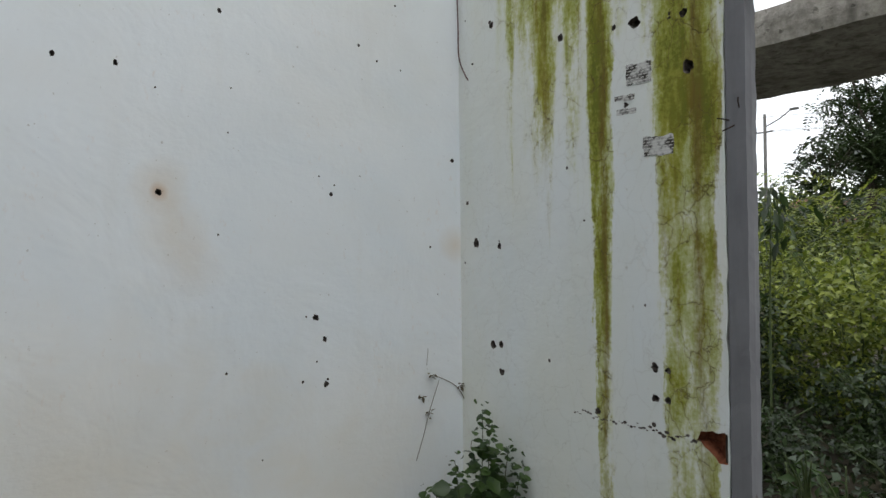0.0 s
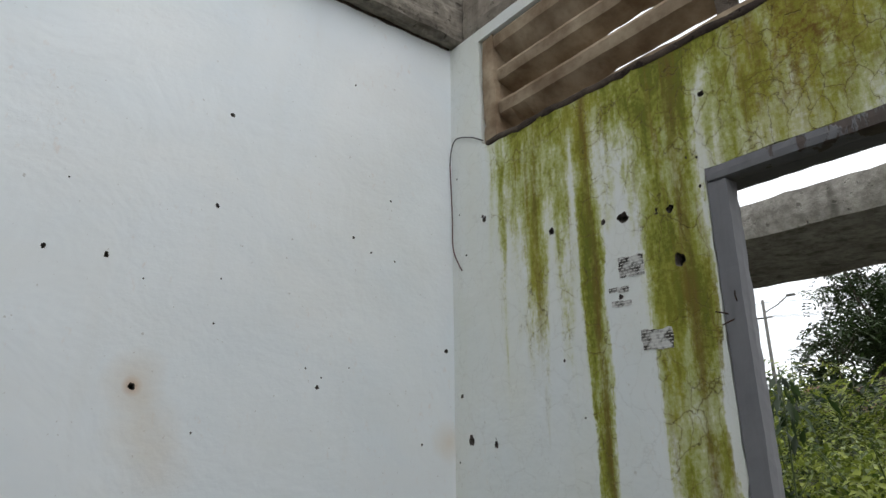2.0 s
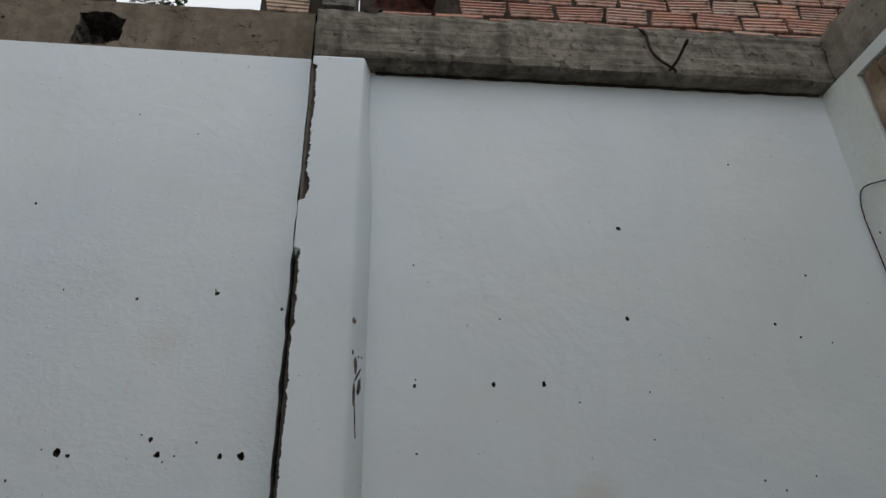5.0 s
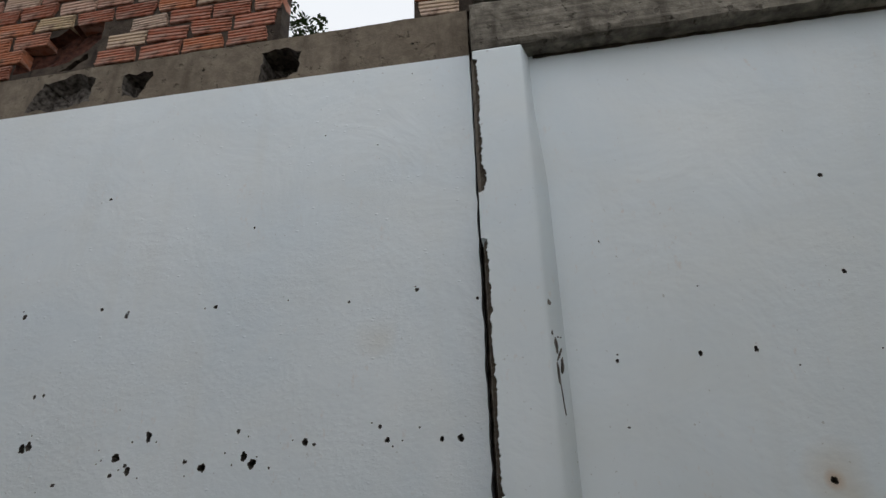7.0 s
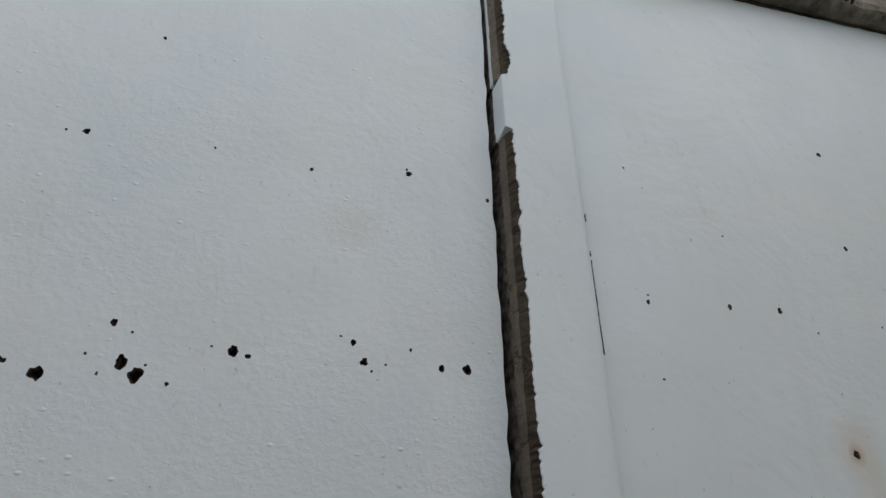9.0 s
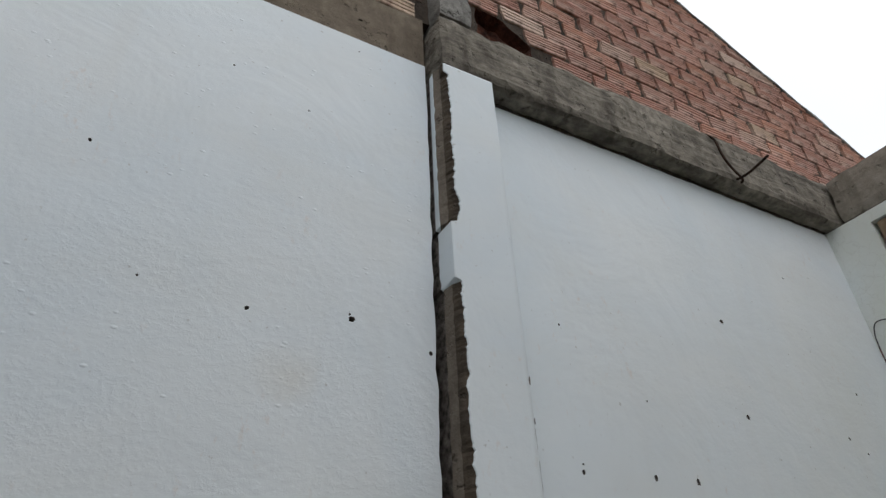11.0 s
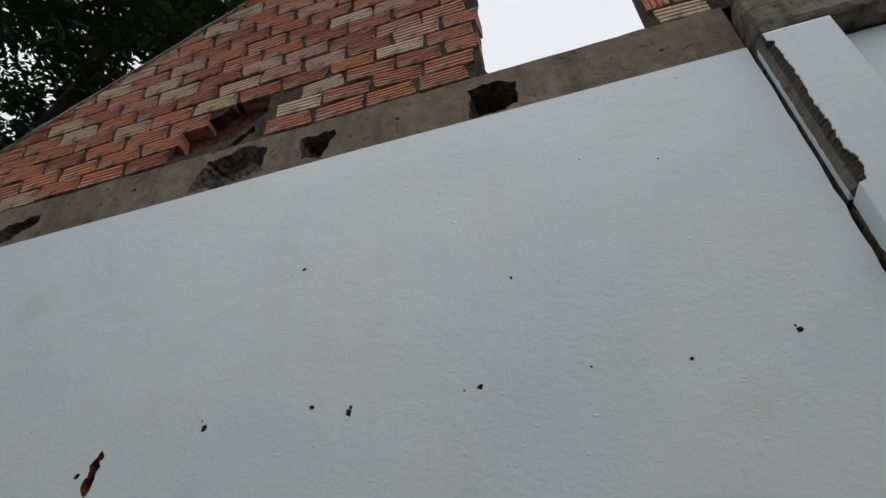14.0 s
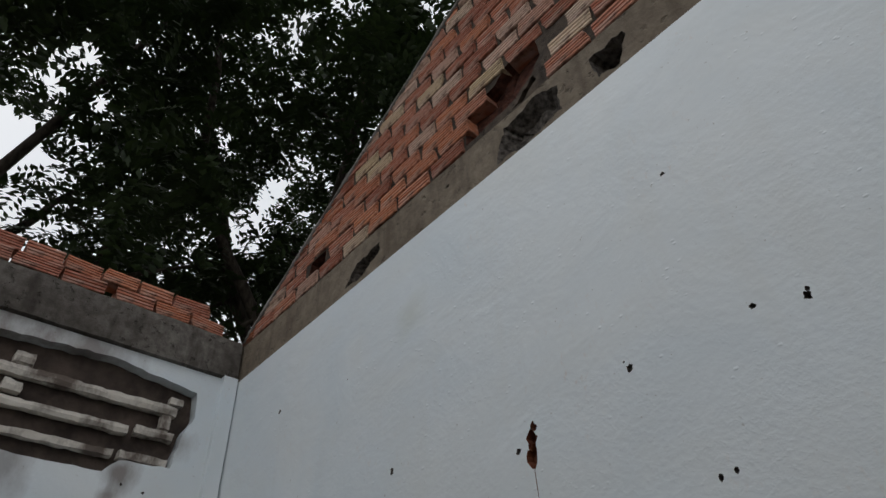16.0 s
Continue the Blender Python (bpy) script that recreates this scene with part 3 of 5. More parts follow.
# ---- north wall ----
north_a = [(0.618, 2.059, 0.007), (0.251, 1.882, 0.0065), (0.377, 1.883, 0.0065), (0.463, 1.839, 0.003), (1.027, 2.051, 0.006), (1.09, 2.014, 0.004),
           (1.176, 2.0, 0.003), (0.638, 1.749, 0.003), (0.931, 1.605, 0.007), (0.942, 1.631, 0.003), (0.894, 1.654, 0.003), (1.027, 1.663, 0.003),
           (0.468, 1.587, 0.009), (0.61, 1.486, 0.003), (0.879, 1.257, 0.013), (0.85, 1.261, 0.003), (0.907, 1.194, 0.008), (0.881, 1.133, 0.003)]
north_b = [(0.838, 1.081, 0.005), (0.909, 1.067, 0.010), (0.628, 1.131, 0.005), (1.282, 1.454, 0.0055), (0.721, 0.891, 0.003), (1.376, 1.737, 0.009),
           (0.635, 2.33, 0.0075), (1.016, 2.566, 0.004), (1.158, 2.197, 0.004), (0.054, 2.201, 0.003), (0.277, 2.053, 0.003), (0.057, 1.878, 0.006),
           (0.646, 1.865, 0.003), (0.062, 1.719, 0.004), (0.059, 1.893, 0.003), (0.915, 1.08, 0.004), (1.31, 1.30, 0.003)]
west_a = [(-0.439, 2.11, 0.0078), (-0.63, 2.092, 0.005), (-0.276, 2.07, 0.0048), (-1.024, 2.112, 0.008), (-0.911, 1.762, 0.007), (-0.89, 1.699, 0.011),
          (-0.866, 1.68, 0.013), (-1.0, 1.675, 0.014), (-0.819, 1.668, 0.004), (-0.854, 1.696, 0.003), (-0.728, 1.726, 0.0095), (-0.705, 1.719, 0.006),
          (-0.535, 1.754, 0.007), (-0.515, 1.72, 0.008), (-0.478, 1.717, 0.003), (-0.379, 1.716, 0.007), (-0.333, 1.716, 0.010), (-1.048, 1.693, 0.005)]
west_b = [(-1.444, 2.517, 0.007), (-1.643, 2.134, 0.009), (-1.652, 2.152, 0.004), (-1.387, 2.135, 0.007), (-1.302, 2.108, 0.008), (-1.298, 2.12, 0.005),
          (-2.389, 2.176, 0.008), (-3.053, 2.613, 0.010), (-1.95, 2.075, 0.009), (-0.807, 2.112, 0.003), (-0.934, 2.356, 0.004), (-1.511, 1.89, 0.006),
          (-2.62, 2.55, 0.004), (-0.73, 2.66, 0.003), (-0.45, 2.86, 0.003), (-0.56, 2.60, 0.003)]

west_c = [(-1.538, 1.746, 0.013), (-1.518, 1.751, 0.013), (-1.540, 1.888, 0.006), (-1.418, 1.650, 0.007), (-1.257, 1.668, 0.007), (-1.249, 1.712, 0.015), (-1.218, 1.690, 0.007), (-1.209, 1.676, 0.010), (-1.164, 1.765, 0.012), (-1.164, 1.753, 0.008), (-1.052, 1.693, 0.006), (-1.302, 1.733, 0.003)]

east_end = EAST + THICK
pane = sheet(ragged([(COL1 - 0.02, 0), (east_end, 0), (east_end, BEAM0 + 0.05), (COL1 - 0.02, BEAM0 + 0.05)], 0, 0.4), [], chips(north_a + north_b), on_north, THICK)
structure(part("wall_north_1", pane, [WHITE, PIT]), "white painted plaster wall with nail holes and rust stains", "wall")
edge = [(COL0 - 0.011 + rng.uniform(-0.003, 0.003), z) for z in np.arange(0.0, BAND0, 0.04)]
speck = [(u + rng.normal(0, 0.03), v + rng.normal(0, 0.016), rng.uniform(0.0026, 0.0032)) for u, v, r in west_a + west_c if r > 0.006 and u < -0.36]
rusty = [(-1.912, 2.052, 0.015), (-1.908, 2.088, 0.014), (-1.90, 2.112, 0.008)]
pane = sheet([(WEST - THICK, 0), *edge[:-1], (COL0 - 0.011, BAND0 - 0.014), (-1.3, BAND0), (WEST - THICK, BAND0)], [],
             chips(west_a + west_b + west_c + speck) + [(blob(-1.913, 2.0, 0.0012, 30.0), 0.004, 0.8, 2)] + [(blob(u, v, r, 1.5), 0.02, 0.7, 2) for u, v, r in rusty], on_north, THICK)
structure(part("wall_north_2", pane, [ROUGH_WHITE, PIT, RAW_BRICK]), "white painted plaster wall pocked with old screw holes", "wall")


def column_mesh():
    """The painted column; its west arris has broken away but for a short stretch, its east side fades into the wall below."""
    bm = bmesh.new()
    levels = np.arange(0.0, BEAM0 + 0.001, 0.006)
    last = None
    for z in levels:
        whole = 2.205 + 0.006 * noise.noise((z * 40, 0, 0)) < z < 2.355
        near = min(1.0, max(0.0, 1 - abs(z - 2.40) / 0.05))
        gone = 0.004 if whole else 0.017 + 0.006 * noise.noise((z * 8, 0, 0)) + 0.005 * noise.noise((z * 37, 5, 0)) + 0.006 * noise.noise((z * 120, 2, 0)) + 0.009 * near
        if z > BEAM0 - 0.035:
            gone = 0.005
        f = min(1.0, max(0.0, (2.72 - z) / 0.36))
        f = f * f * (3 - 2 * f)
        edge_w = 0.010 + 0.004 * noise.noise((z * 60, 8, 0))
        west = [(COL0 + 0.001, NORTH - 0.007 + 0.006 * noise.noise((z * 38, 4, 0))), (COL0 + 0.0012, FRONT + 0.003), (COL0 + 0.0014, FRONT + 0.002), (COL0 + 0.0016, FRONT + 0.001)] if whole else \
               [(COL0 + 0.008, FRONT + 0.056), (COL0 + 0.003 + 0.002 * noise.noise((z * 25, 3, 0)), FRONT + 0.050), (COL0 + 0.005 + gone * 0.12, FRONT + 0.012 + edge_w), (COL0 + gone * 0.7, FRONT + edge_w)]
        lip = not whole and z > 2.36
        if lip:
            west[:2] = [(COL0 - 0.001, FRONT + 0.0645), (COL0 - 0.003 + 0.002 * noise.noise((z * 30, 3, 0)), FRONT + 0.042 + 0.004 * noise.noise((z * 45, 6, 0)))]
        east = [((-0.003, 0.0), (-0.016, 0.0)), ((0.0, 0.0015), (-0.006, 0.0012)), ((0.002, 0.004), (0.004, 0.0065)), ((0.012, 0.034), (0.021, 0.036)), ((0.022, 0.067), (0.038, 0.067)), ((0.026, 0.12), (0.044, 0.12))]
        row = [(COL0 + 0.001, NORTH + 0.12), *west, (COL0 + gone, FRONT + (0 if whole else 0.002)), (COL0 + gone + 0.002, FRONT), (COL0 + gone + 0.012, FRONT),
               *[(COL1 + a[0] + (b[0] - a[0]) * f, FRONT + a[1] + (b[1] - a[1]) * f) for a, b in east]]
        ring = [bm.verts.new((x, y, z)) for x, y in row]
        n = len(ring)
        if last:
            for k in range(n):
                face = bm.faces.new([last[k], last[(k + 1) % n], ring[(k + 1) % n], ring[k]])
                # deep west faces get the pit colour, which paints the gap's shade
                face.material_index = 3 if k == 0 else 0 if whole or k > 4 or (lip and k < 2) else (3, 3, 2, 1, 1)[k]
                face.smooth = k > 6
        last = ring
    bm.faces.new(last)
    return bm


structure(part("column", column_mesh(), [WHITE, BROKEN, RAW_FACE, PIT]), "white plastered column with a broken brown edge", "column")


def gouge(s, v, r, tall, lean):
    """A chip of bare render on the column's slanted east side, s metres in from its arris."""
    along, out = Vector((0.5, 0.866, 0)), Vector((0.866, -0.5, 0))
    at = Vector((COL1 + 0.004, FRONT + 0.0065, 0)) + along * s
    bm = bmesh.new()
    loop = [(a + (b - v) * lean, b) for a, b in blob(0, v, r, tall, 13)]
    mid = bm.verts.new(at + out * 0.002 + Vector((0, 0, v)))
    ring = [bm.verts.new(at + along * a + out * (0.0015 + 0.0015 * rng.random()) + Vector((0, 0, b))) for a, b in loop]
    foot = [bm.verts.new(at + along * a * 1.05 - out * 0.004 + Vector((0, 0, b))) for a, b in loop]
    for k in range(len(loop)):
        j = (k + 1) % len(loop)
        bm.faces.new([mid, ring[k], ring[j]])
        bm.faces.new([ring[k], foot[k], foot[j], ring[j]])
    return part("chip", bm, PIT)


# dark filler deep in the joint; its colour stands for the shade there
structure(part("joint", slab(COL0 - 0.0105, NORTH + 0.05, 0, COL0 + 0.0005, NORTH + 0.108, BAND1, 0.08, 0.0), MORTAR), "open joint beside the column with a shade-dark filler", "joint")
col = bpy.data.objects["column"]
for s, v, r, tall, lean in ((0.004, 2.022, 0.006, 1.2, 0.0), (0.004, 1.943, 0.002, 3.0, 0.0), (0.018, 1.915, 0.006, 3.0, -0.1), (0.028, 1.893, 0.003, 6.0, 0.7), (0.036, 1.866, 0.0055, 4.0, 0.2),
                            (0.016, 1.843, 0.004, 6.5, -0.1), (0.024, 1.793, 0.0009, 42.0, -0.12), (0.044, 1.94, 0.0018, 1.0, 0.0), (0.03, 1.938, 0.002, 1.0, 0.0)):
    gouge(s, v, r, tall, lean).parent = col


beam = structure(part("beam_north_1", slab(COL0, FRONT, BEAM0, east_end, NORTH + THICK, BEAM1, 0.025, 0.0065, 12), BEAM), "rough cast concrete beam with board marks", "beam")
# added strip: the shadow line below the beam, drawn as dark geometry
structure(part("mortar_strip", slab(COL1 + 0.03, NORTH - 0.007, BEAM0 - 0.011, EAST - 0.003, NORTH + 0.02, BEAM0 + 0.012, 0.02, 0.003, 20), MORTAR), "dark strip standing in for the shadow under the beam", "mortar")
pockets = [(ragged([(-0.985, 2.925), (-0.915, 2.919), (-0.845, 2.94), (-0.842, 3.03), (-0.90, 3.058), (-0.983, 3.05)], 0.006), 0.105, 0.9, 1),
           (ragged([(-1.505, 2.945), (-1.435, 2.935), (-1.395, 3.02), (-1.40, 3.045), (-1.515, 3.04)], 0.008), 0.07, 0.75, 1),
           (ragged([(-1.885, 2.935), (-1.75, 2.925), (-1.63, 2.945), (-1.625, 3.05), (-1.70, 3.082), (-1.84, 3.06)], 0.009), 0.06, 0.7, 1),
           (ragged([(-2.675, 2.945), (-2.58, 2.94), (-2.46, 3.0), (-2.465, 3.035), (-2.60, 3.02)], 0.008), 0.06, 0.72, 1),
           (blob(-0.45, 2.99, 0.006, 0.8), 0.01, 0.7, 1), (blob(-1.2, 3.01, 0.006, 0.8), 0.01, 0.7, 1), (blob(-2.1, 3.02, 0.009, 0.7), 0.01, 0.7, 1)]
top_line = [(x, BAND1 + 0.006 * noise.noise((x * 7, 0, 0)) + 0.003 * noise.noise((x * 31, 2, 0))) for x in np.arange(COL0 - 0.012, WEST - THICK, -0.03)]
band = sheet([(WEST - THICK, BAND0), *[(x, BAND0 - 0.014 * max(0.0, (x + 1.3) / 1.05) + 0.003 * noise.noise((x * 12, 4, 0))) for x in np.arange(WEST, COL0 - 0.02, 0.04)], (COL0 - 0.012, BAND0 - 0.014), *top_line,
              (WEST - THICK, BAND1)], [], pockets, lambda u, v, w: on_north(u, v, w + 0.003), THICK - 0.003)
structure(part("beam_north_2", band, [CEMENT, PIT]), "brown cement tie beam with broken rafter pockets", "beam")

# ---- east wall with door and ventilation opening ----
DOOR_Y0, DOOR_Y1, DOOR_TOP = -0.25, 0.66, 2.048
east_a = [(1.409, 2.143, 0.011), (1.418, 2.155, 0.007), (1.502, 2.044, 0.006), (1.13, 2.025, 0.012), (0.89, 1.998, 0.019), (0.951, 2.003, 0.008), (0.794, 1.989, 0.005),
          (0.794, 1.98, 0.005), (0.756, 1.981, 0.012), (0.749, 1.853, 0.016), (0.917, 1.798, 0.008), (1.112, 1.662, 0.005), (1.054, 1.515, 0.004), (1.536, 1.596, 0.009)]
east_b = [(1.494, 1.465, 0.015), (1.385, 1.452, 0.010), (1.386, 1.468, 0.004), (1.419, 1.146, 0.015), (1.383, 1.151, 0.013), (1.382, 1.066, 0.013), (1.018, 1.013, 0.010),
          (0.846, 1.15, 0.012), (0.811, 1.148, 0.009), (0.845, 1.077, 0.012), (0.811, 1.078, 0.009), (0.85, 1.012, 0.007), (1.186, 1.125, 0.006), (0.87, 1.299, 0.004)]
east_c = [(0.887, 1.878, 0.010), (0.645, 2.232, 0.009), (0.701, 2.091, 0.004), (0.675, 2.082, 0.004), (1.545, 2.328, 0.005), (1.535, 2.194, 0.004), (0.676, 2.012, 0.004), (1.55, 1.40, 0.005)]
crack_pits = []
for y in np.arange(0.735, 1.10, 0.009):
    if noise.noise((y * 23, 3, 0)) > -0.22:
        z = 0.997 + 0.012 * (y - 0.9) + 0.008 * noise.noise((y * 11, 0, 0)) + rng.normal(0, 0.004)
        crack_pits.append((blob(y, z, rng.uniform(0.0028, 0.0062) * (1.25 - 0.9 * (y - 0.735)), rng.uniform(0.25, 0.7), 9), 0.006, 0.7, 1))
brick_pit = (ragged([(0.655, 0.968), (0.685, 0.962), (0.712, 0.982), (0.738, 1.0), (0.728, 1.022), (0.70, 1.03), (0.655, 1.026)], 0.005, 0.012), 0.03, 0.8, 2)
brick_pit = ([(max(y, 0.667), z) for y, z in brick_pit[0]], *brick_pit[1:])
sill = [(y, 2.385 + 0.02 * (y - 0.8) + 0.010 * noise.noise((y * 6, 1, 0)) + 0.006 * noise.noise((y * 23, 1, 0))) for y in np.arange(1.39, -0.34, -0.03)]
vent_hole = [(1.412, 2.415), (1.418, 2.81), (-0.36, 2.80), (-0.35, 2.37), *sill[::-1]]
outline = [(SOUTH - THICK, 0), (DOOR_Y0, 0), (DOOR_Y0, DOOR_TOP), *[(y, DOOR_TOP + 0.004 * noise.noise((y * 17, 8, 0))) for y in np.arange(DOOR_Y0 + 0.03, DOOR_Y1 - 0.02, 0.03)],
           (DOOR_Y1, DOOR_TOP), *[(DOOR_Y1 + 0.003 + 0.005 * noise.noise((z * 19, 9, 0)) + 0.004 * noise.noise((z * 61, 2, 0)), z) for z in np.arange(DOOR_TOP - 0.03, 0.03, -0.03)], (DOOR_Y1, 0),
           (NORTH, 0), (NORTH, 2.855), (SOUTH - THICK, 2.855)]
pane = sheet(outline, [vent_hole], chips(east_a + east_b + east_c) + [*crack_pits, brick_pit], on_east, THICK)
structure(part("wall_east", pane, [MOSSY, PIT, RAW_BRICK]), "white plaster wall streaked with yellow-green algae and fine cracks", "wall")
structure(part("beam_east", slab(EAST - 0.004, SOUTH, 2.857, EAST + THICK + 0.02, FRONT - 0.004, 3.05, 0.04, 0.006, 9), EAST_BEAM), "weathered grey concrete beam above the vent", "beam")


def door_frame():
    frame_ob = structure(new("door_1"), "weathered grey wooden door frame without a door", "door frame")
    for name, box in (("jamb", (EAST - 0.006, 0.612, 0, EAST + 0.042, 0.6585, 2.010)), ("jamb", (EAST - 0.006, DOOR_Y0 + 0.001, 0, EAST + 0.042, DOOR_Y0 + 0.048, 2.010)),
                      ("head", (EAST - 0.008, DOOR_Y0 + 0.001, 2.0115, EAST + 0.043, 0.6585, 2.045)), ("stop", (EAST + 0.0435, DOOR_Y0 + 0.002, 2.0125, EAST + 0.106, 0.6575, 2.046))):
        part(name, slab(*box, 0.02, 0.0016, 22), PAINTED, frame_ob)
    part("mortar_bed", slab(EAST + 0.007, 0.6588, 0, EAST + 0.1, 0.678, 2.03, 0.04, 0.0012), MORTAR, frame_ob, "dark crumbled mortar behind the jamb")
    for y, z, dy, dz in ((0.638, 1.70, 0.02, -0.012), (0.650, 1.712, 0.02, 0.006), (0.628, 1.735, -0.006, 0.02)):
        tube([(EAST - 0.004, y, z), (EAST - 0.016, y + dy * 0.5, z + dz * 0.6), (EAST - 0.02, y + dy, z + dz)], 0.0016, STEEL, "nail", frame_ob, "bent rusty nail")
    return frame_ob


door_frame()


def louvre_vent():
    """Sloping concrete fins between a jamb and mullions, filling the opening above the door."""
    vent = thing("louvre_vent", "dusty brown concrete louvre vent in the algae-stained wall", "vent", (EAST, 0.5, 2.37))
    inv = Matrix.Translation((-EAST, -0.5, -2.37))

    def piece(name, bm, material=FIN):
        bm.transform(inv)
        return part(name, bm, material, vent)

    piece("jamb", slab(EAST + 0.004, 1.345, 2.40, EAST + 0.10, 1.41, 2.808, 0.025, 0.004, 14))
    for y in (0.555, -0.20):
        piece("mullion", slab(EAST + 0.034, y + 0.006, 2.39, EAST + 0.10, y + 0.046, 2.80, 0.025, 0.004, 14), RAW_FACE)
    for lip, drop in ((2.80, 0.116), (2.672, 0.068), (2.546, 0.088)):
        for y0, y1 in ((0.603, 1.344), (-0.153, 0.560)):
            bm = bmesh.new()
            ys = np.linspace(y0, y1, 40)
            front = 0.013 if lip > 2.75 else 0.0
            rows = []
            for y in ys:
                # broken fins leave a slit of daylight over the one below
                gap = (0.022 if lip < 2.6 else 0.007 if lip < 2.7 else 0.0) * max(0.0, min(1.0, (0.97 - y) / 0.04)) * (1.0 if lip < 2.6 or y > 0.78 else 0.0)
                gap += 0.018 * (lip < 2.6) * (1.245 < y < 1.30)
                w = 0.005 * noise.noise((y * 5, lip * 9, 0)) + 0.003 * noise.noise((y * 21, lip * 9, 2))
                rows.append([bm.verts.new(q) for q in ((EAST + 0.022 - front, y, lip + w), (EAST + 0.016 - front, y, lip - 0.012 + w), (EAST + 0.023 - front, y, lip - 0.046 + w),
                                                       (EAST + 0.094, y, lip - drop + gap + w * 1.6), (EAST + 0.104, y, lip - drop + gap + 0.016 + w), (EAST + 0.038, y, lip + 0.002 + w))])
            for a, b in zip(rows, rows[1:]):
                for k in range(6):
                    bm.faces.new([a[k], a[(k + 1) % 6], b[(k + 1) % 6], b[k]])
            bm.faces.new(rows[0])
            bm.faces.new(rows[-1])
            piece("fin", bm)
    piece("sill", slab(EAST + 0.022, -0.147, 2.36, EAST + 0.104, 1.344, 2.428, 0.04, 0.004, 10))
    # mortar rim in a dark colour that stands for shade on the sill's face
    rim = [Vector((EAST + 0.014 + 0.006 * noise.noise((y * 30, 0, 0)), y, z + 0.006 + 0.006 * noise.noise((y * 19, 4, 0)))) - Vector((EAST, 0.5, 2.37)) for y, z in sill]
    tube(rim, 0.019, MORTAR, "mortar_edge", vent, "crumbling mortar edge darkened for the sill's shade")
    return vent


louvre_vent()

# ---- west wall with its vent ----
vent_w = [(1.374, 2.50), (1.392, 2.64), (1.427, 2.72), (1.415, 2.822), (1.06, 2.872), (0.75, 2.852), (-1.0, 2.84), (-1.0, 2.435), (1.144, 2.44), (1.19, 2.49)]
pane = sheet([(SOUTH - THICK, 0), (NORTH, 0), (NORTH, 2.92), (SOUTH - THICK, 2.92)], [ragged(vent_w, 0.004, 0.03)],
             chips([(1.48, 2.30, 0.005), (1.30, 2.395, 0.006), (1.22, 2.41, 0.006)]), on_west, THICK)
structure(part("wall_west", pane, [SOOTY, PIT]), "white painted wall with sooty stains round the vent", "wall")
structure(part("pilaster", slab(WEST - 0.01, 1.503, 0, WEST + 0.028, NORTH - 0.006, 2.925, 0.05, 0.0012), WHITE), "narrow white corner pilaster", "pilaster")
beam_w = structure(part("beam_west", slab(WEST - THICK, SOUTH, 2.922, WEST + 0.022, NORTH - 0.004, 3.112, 0.04, 0.004, 9), WEST_BEAM), "stained grey concrete beam", "beam")


def block_vent():
    vent = thing("concrete_vent", "broken cream concrete ventilation grille stained with soot", "vent", (WEST, 0.4, 2.435))
    inv = Matrix.Translation((-WEST, -0.4, -2.435))

    def piece(name, box, rough=0.004):
        bm = slab(*box, 0.025, rough, 16)
        bm.transform(inv)
        part(name, bm, VENT_PAINT, vent)

    for z0, z1, y1 in ((2.706, 2.750, 1.36), (2.594, 2.632, 1.20), (2.501, 2.532, 1.17)):
        piece("bar", (WEST - 0.05, -0.99, z0, WEST - 0.010, y1, z1))
    for y0, y1, z0, z1 in ((1.318, 1.378, 2.751, 2.786), (1.215, 1.368, 2.604, 2.642), (1.30, 1.345, 2.643, 2.705), (1.185, 1.37, 2.50, 2.536), (0.757, 0.83, 2.751, 2.80), (0.755, 0.822, 2.645, 2.690),
                           (0.05, 0.10, 2.751, 2.80), (0.1, 0.15, 2.633, 2.705), (0.45, 0.50, 2.533, 2.593), (0.2, 0.25, 2.45, 2.50)):
        piece("spacer", (WEST - 0.05, y0, z0, WEST - 0.006, y1, z1), 0.004)
    # dark brown sheet that closes the opening behind the bars
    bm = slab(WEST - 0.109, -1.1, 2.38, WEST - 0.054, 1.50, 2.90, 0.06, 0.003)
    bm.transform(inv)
    part("backing", bm, VENT_BACK, vent, "dark brown board behind the grille")
    return vent


block_vent()
# added wall on the unseen side; dark cement keeps bounced light low
structure(part("wall_south", sheet([(WEST - THICK, 0), (EAST + THICK, 0), (EAST + THICK, 2.9), (WEST - THICK, 2.9)], [], [],
                                   lambda u, v, w: (u, SOUTH - w, v), THICK), CEMENT), "added plain cement wall closing the unseen south side", "wall")

# ---- gable of ribbed hollow bricks ----
GAP0, GAP1 = -0.932, -0.445            # broken gap in the gable
PIER1 = -0.292                         # brick pier beside the upper column


def roofline(x):
    return RIDGE_Z - (FALL_W * (RIDGE_X - x) if x < RIDGE_X else FALL_E * (x - RIDGE_X))


EAVE_E = 2.15
holes_w = [ragged([(-2.005, 3.135), (-1.80, 3.15), (-1.70, 3.20), (-1.655, 3.25), (-1.66, 3.36), (-1.76, 3.36), (-1.85, 3.30), (-2.0, 3.27)], 0.006, 0.03),
           ragged([(-2.97, 3.17), (-2.84, 3.18), (-2.84, 3.25), (-2.95, 3.25)], 0.004, 0.03)]
holes_e = [ragged([(-0.078, 3.155), (0.125, 3.13), (0.13, 3.21), (0.03, 3.285), (-0.07, 3.29)], 0.006, 0.03)]
gaps_w = [ragged([(-1.80, 3.112), (-1.745, 3.118), (-1.69, 3.165), (-1.695, 3.185), (-1.75, 3.15)], 0.006, 0.012)]
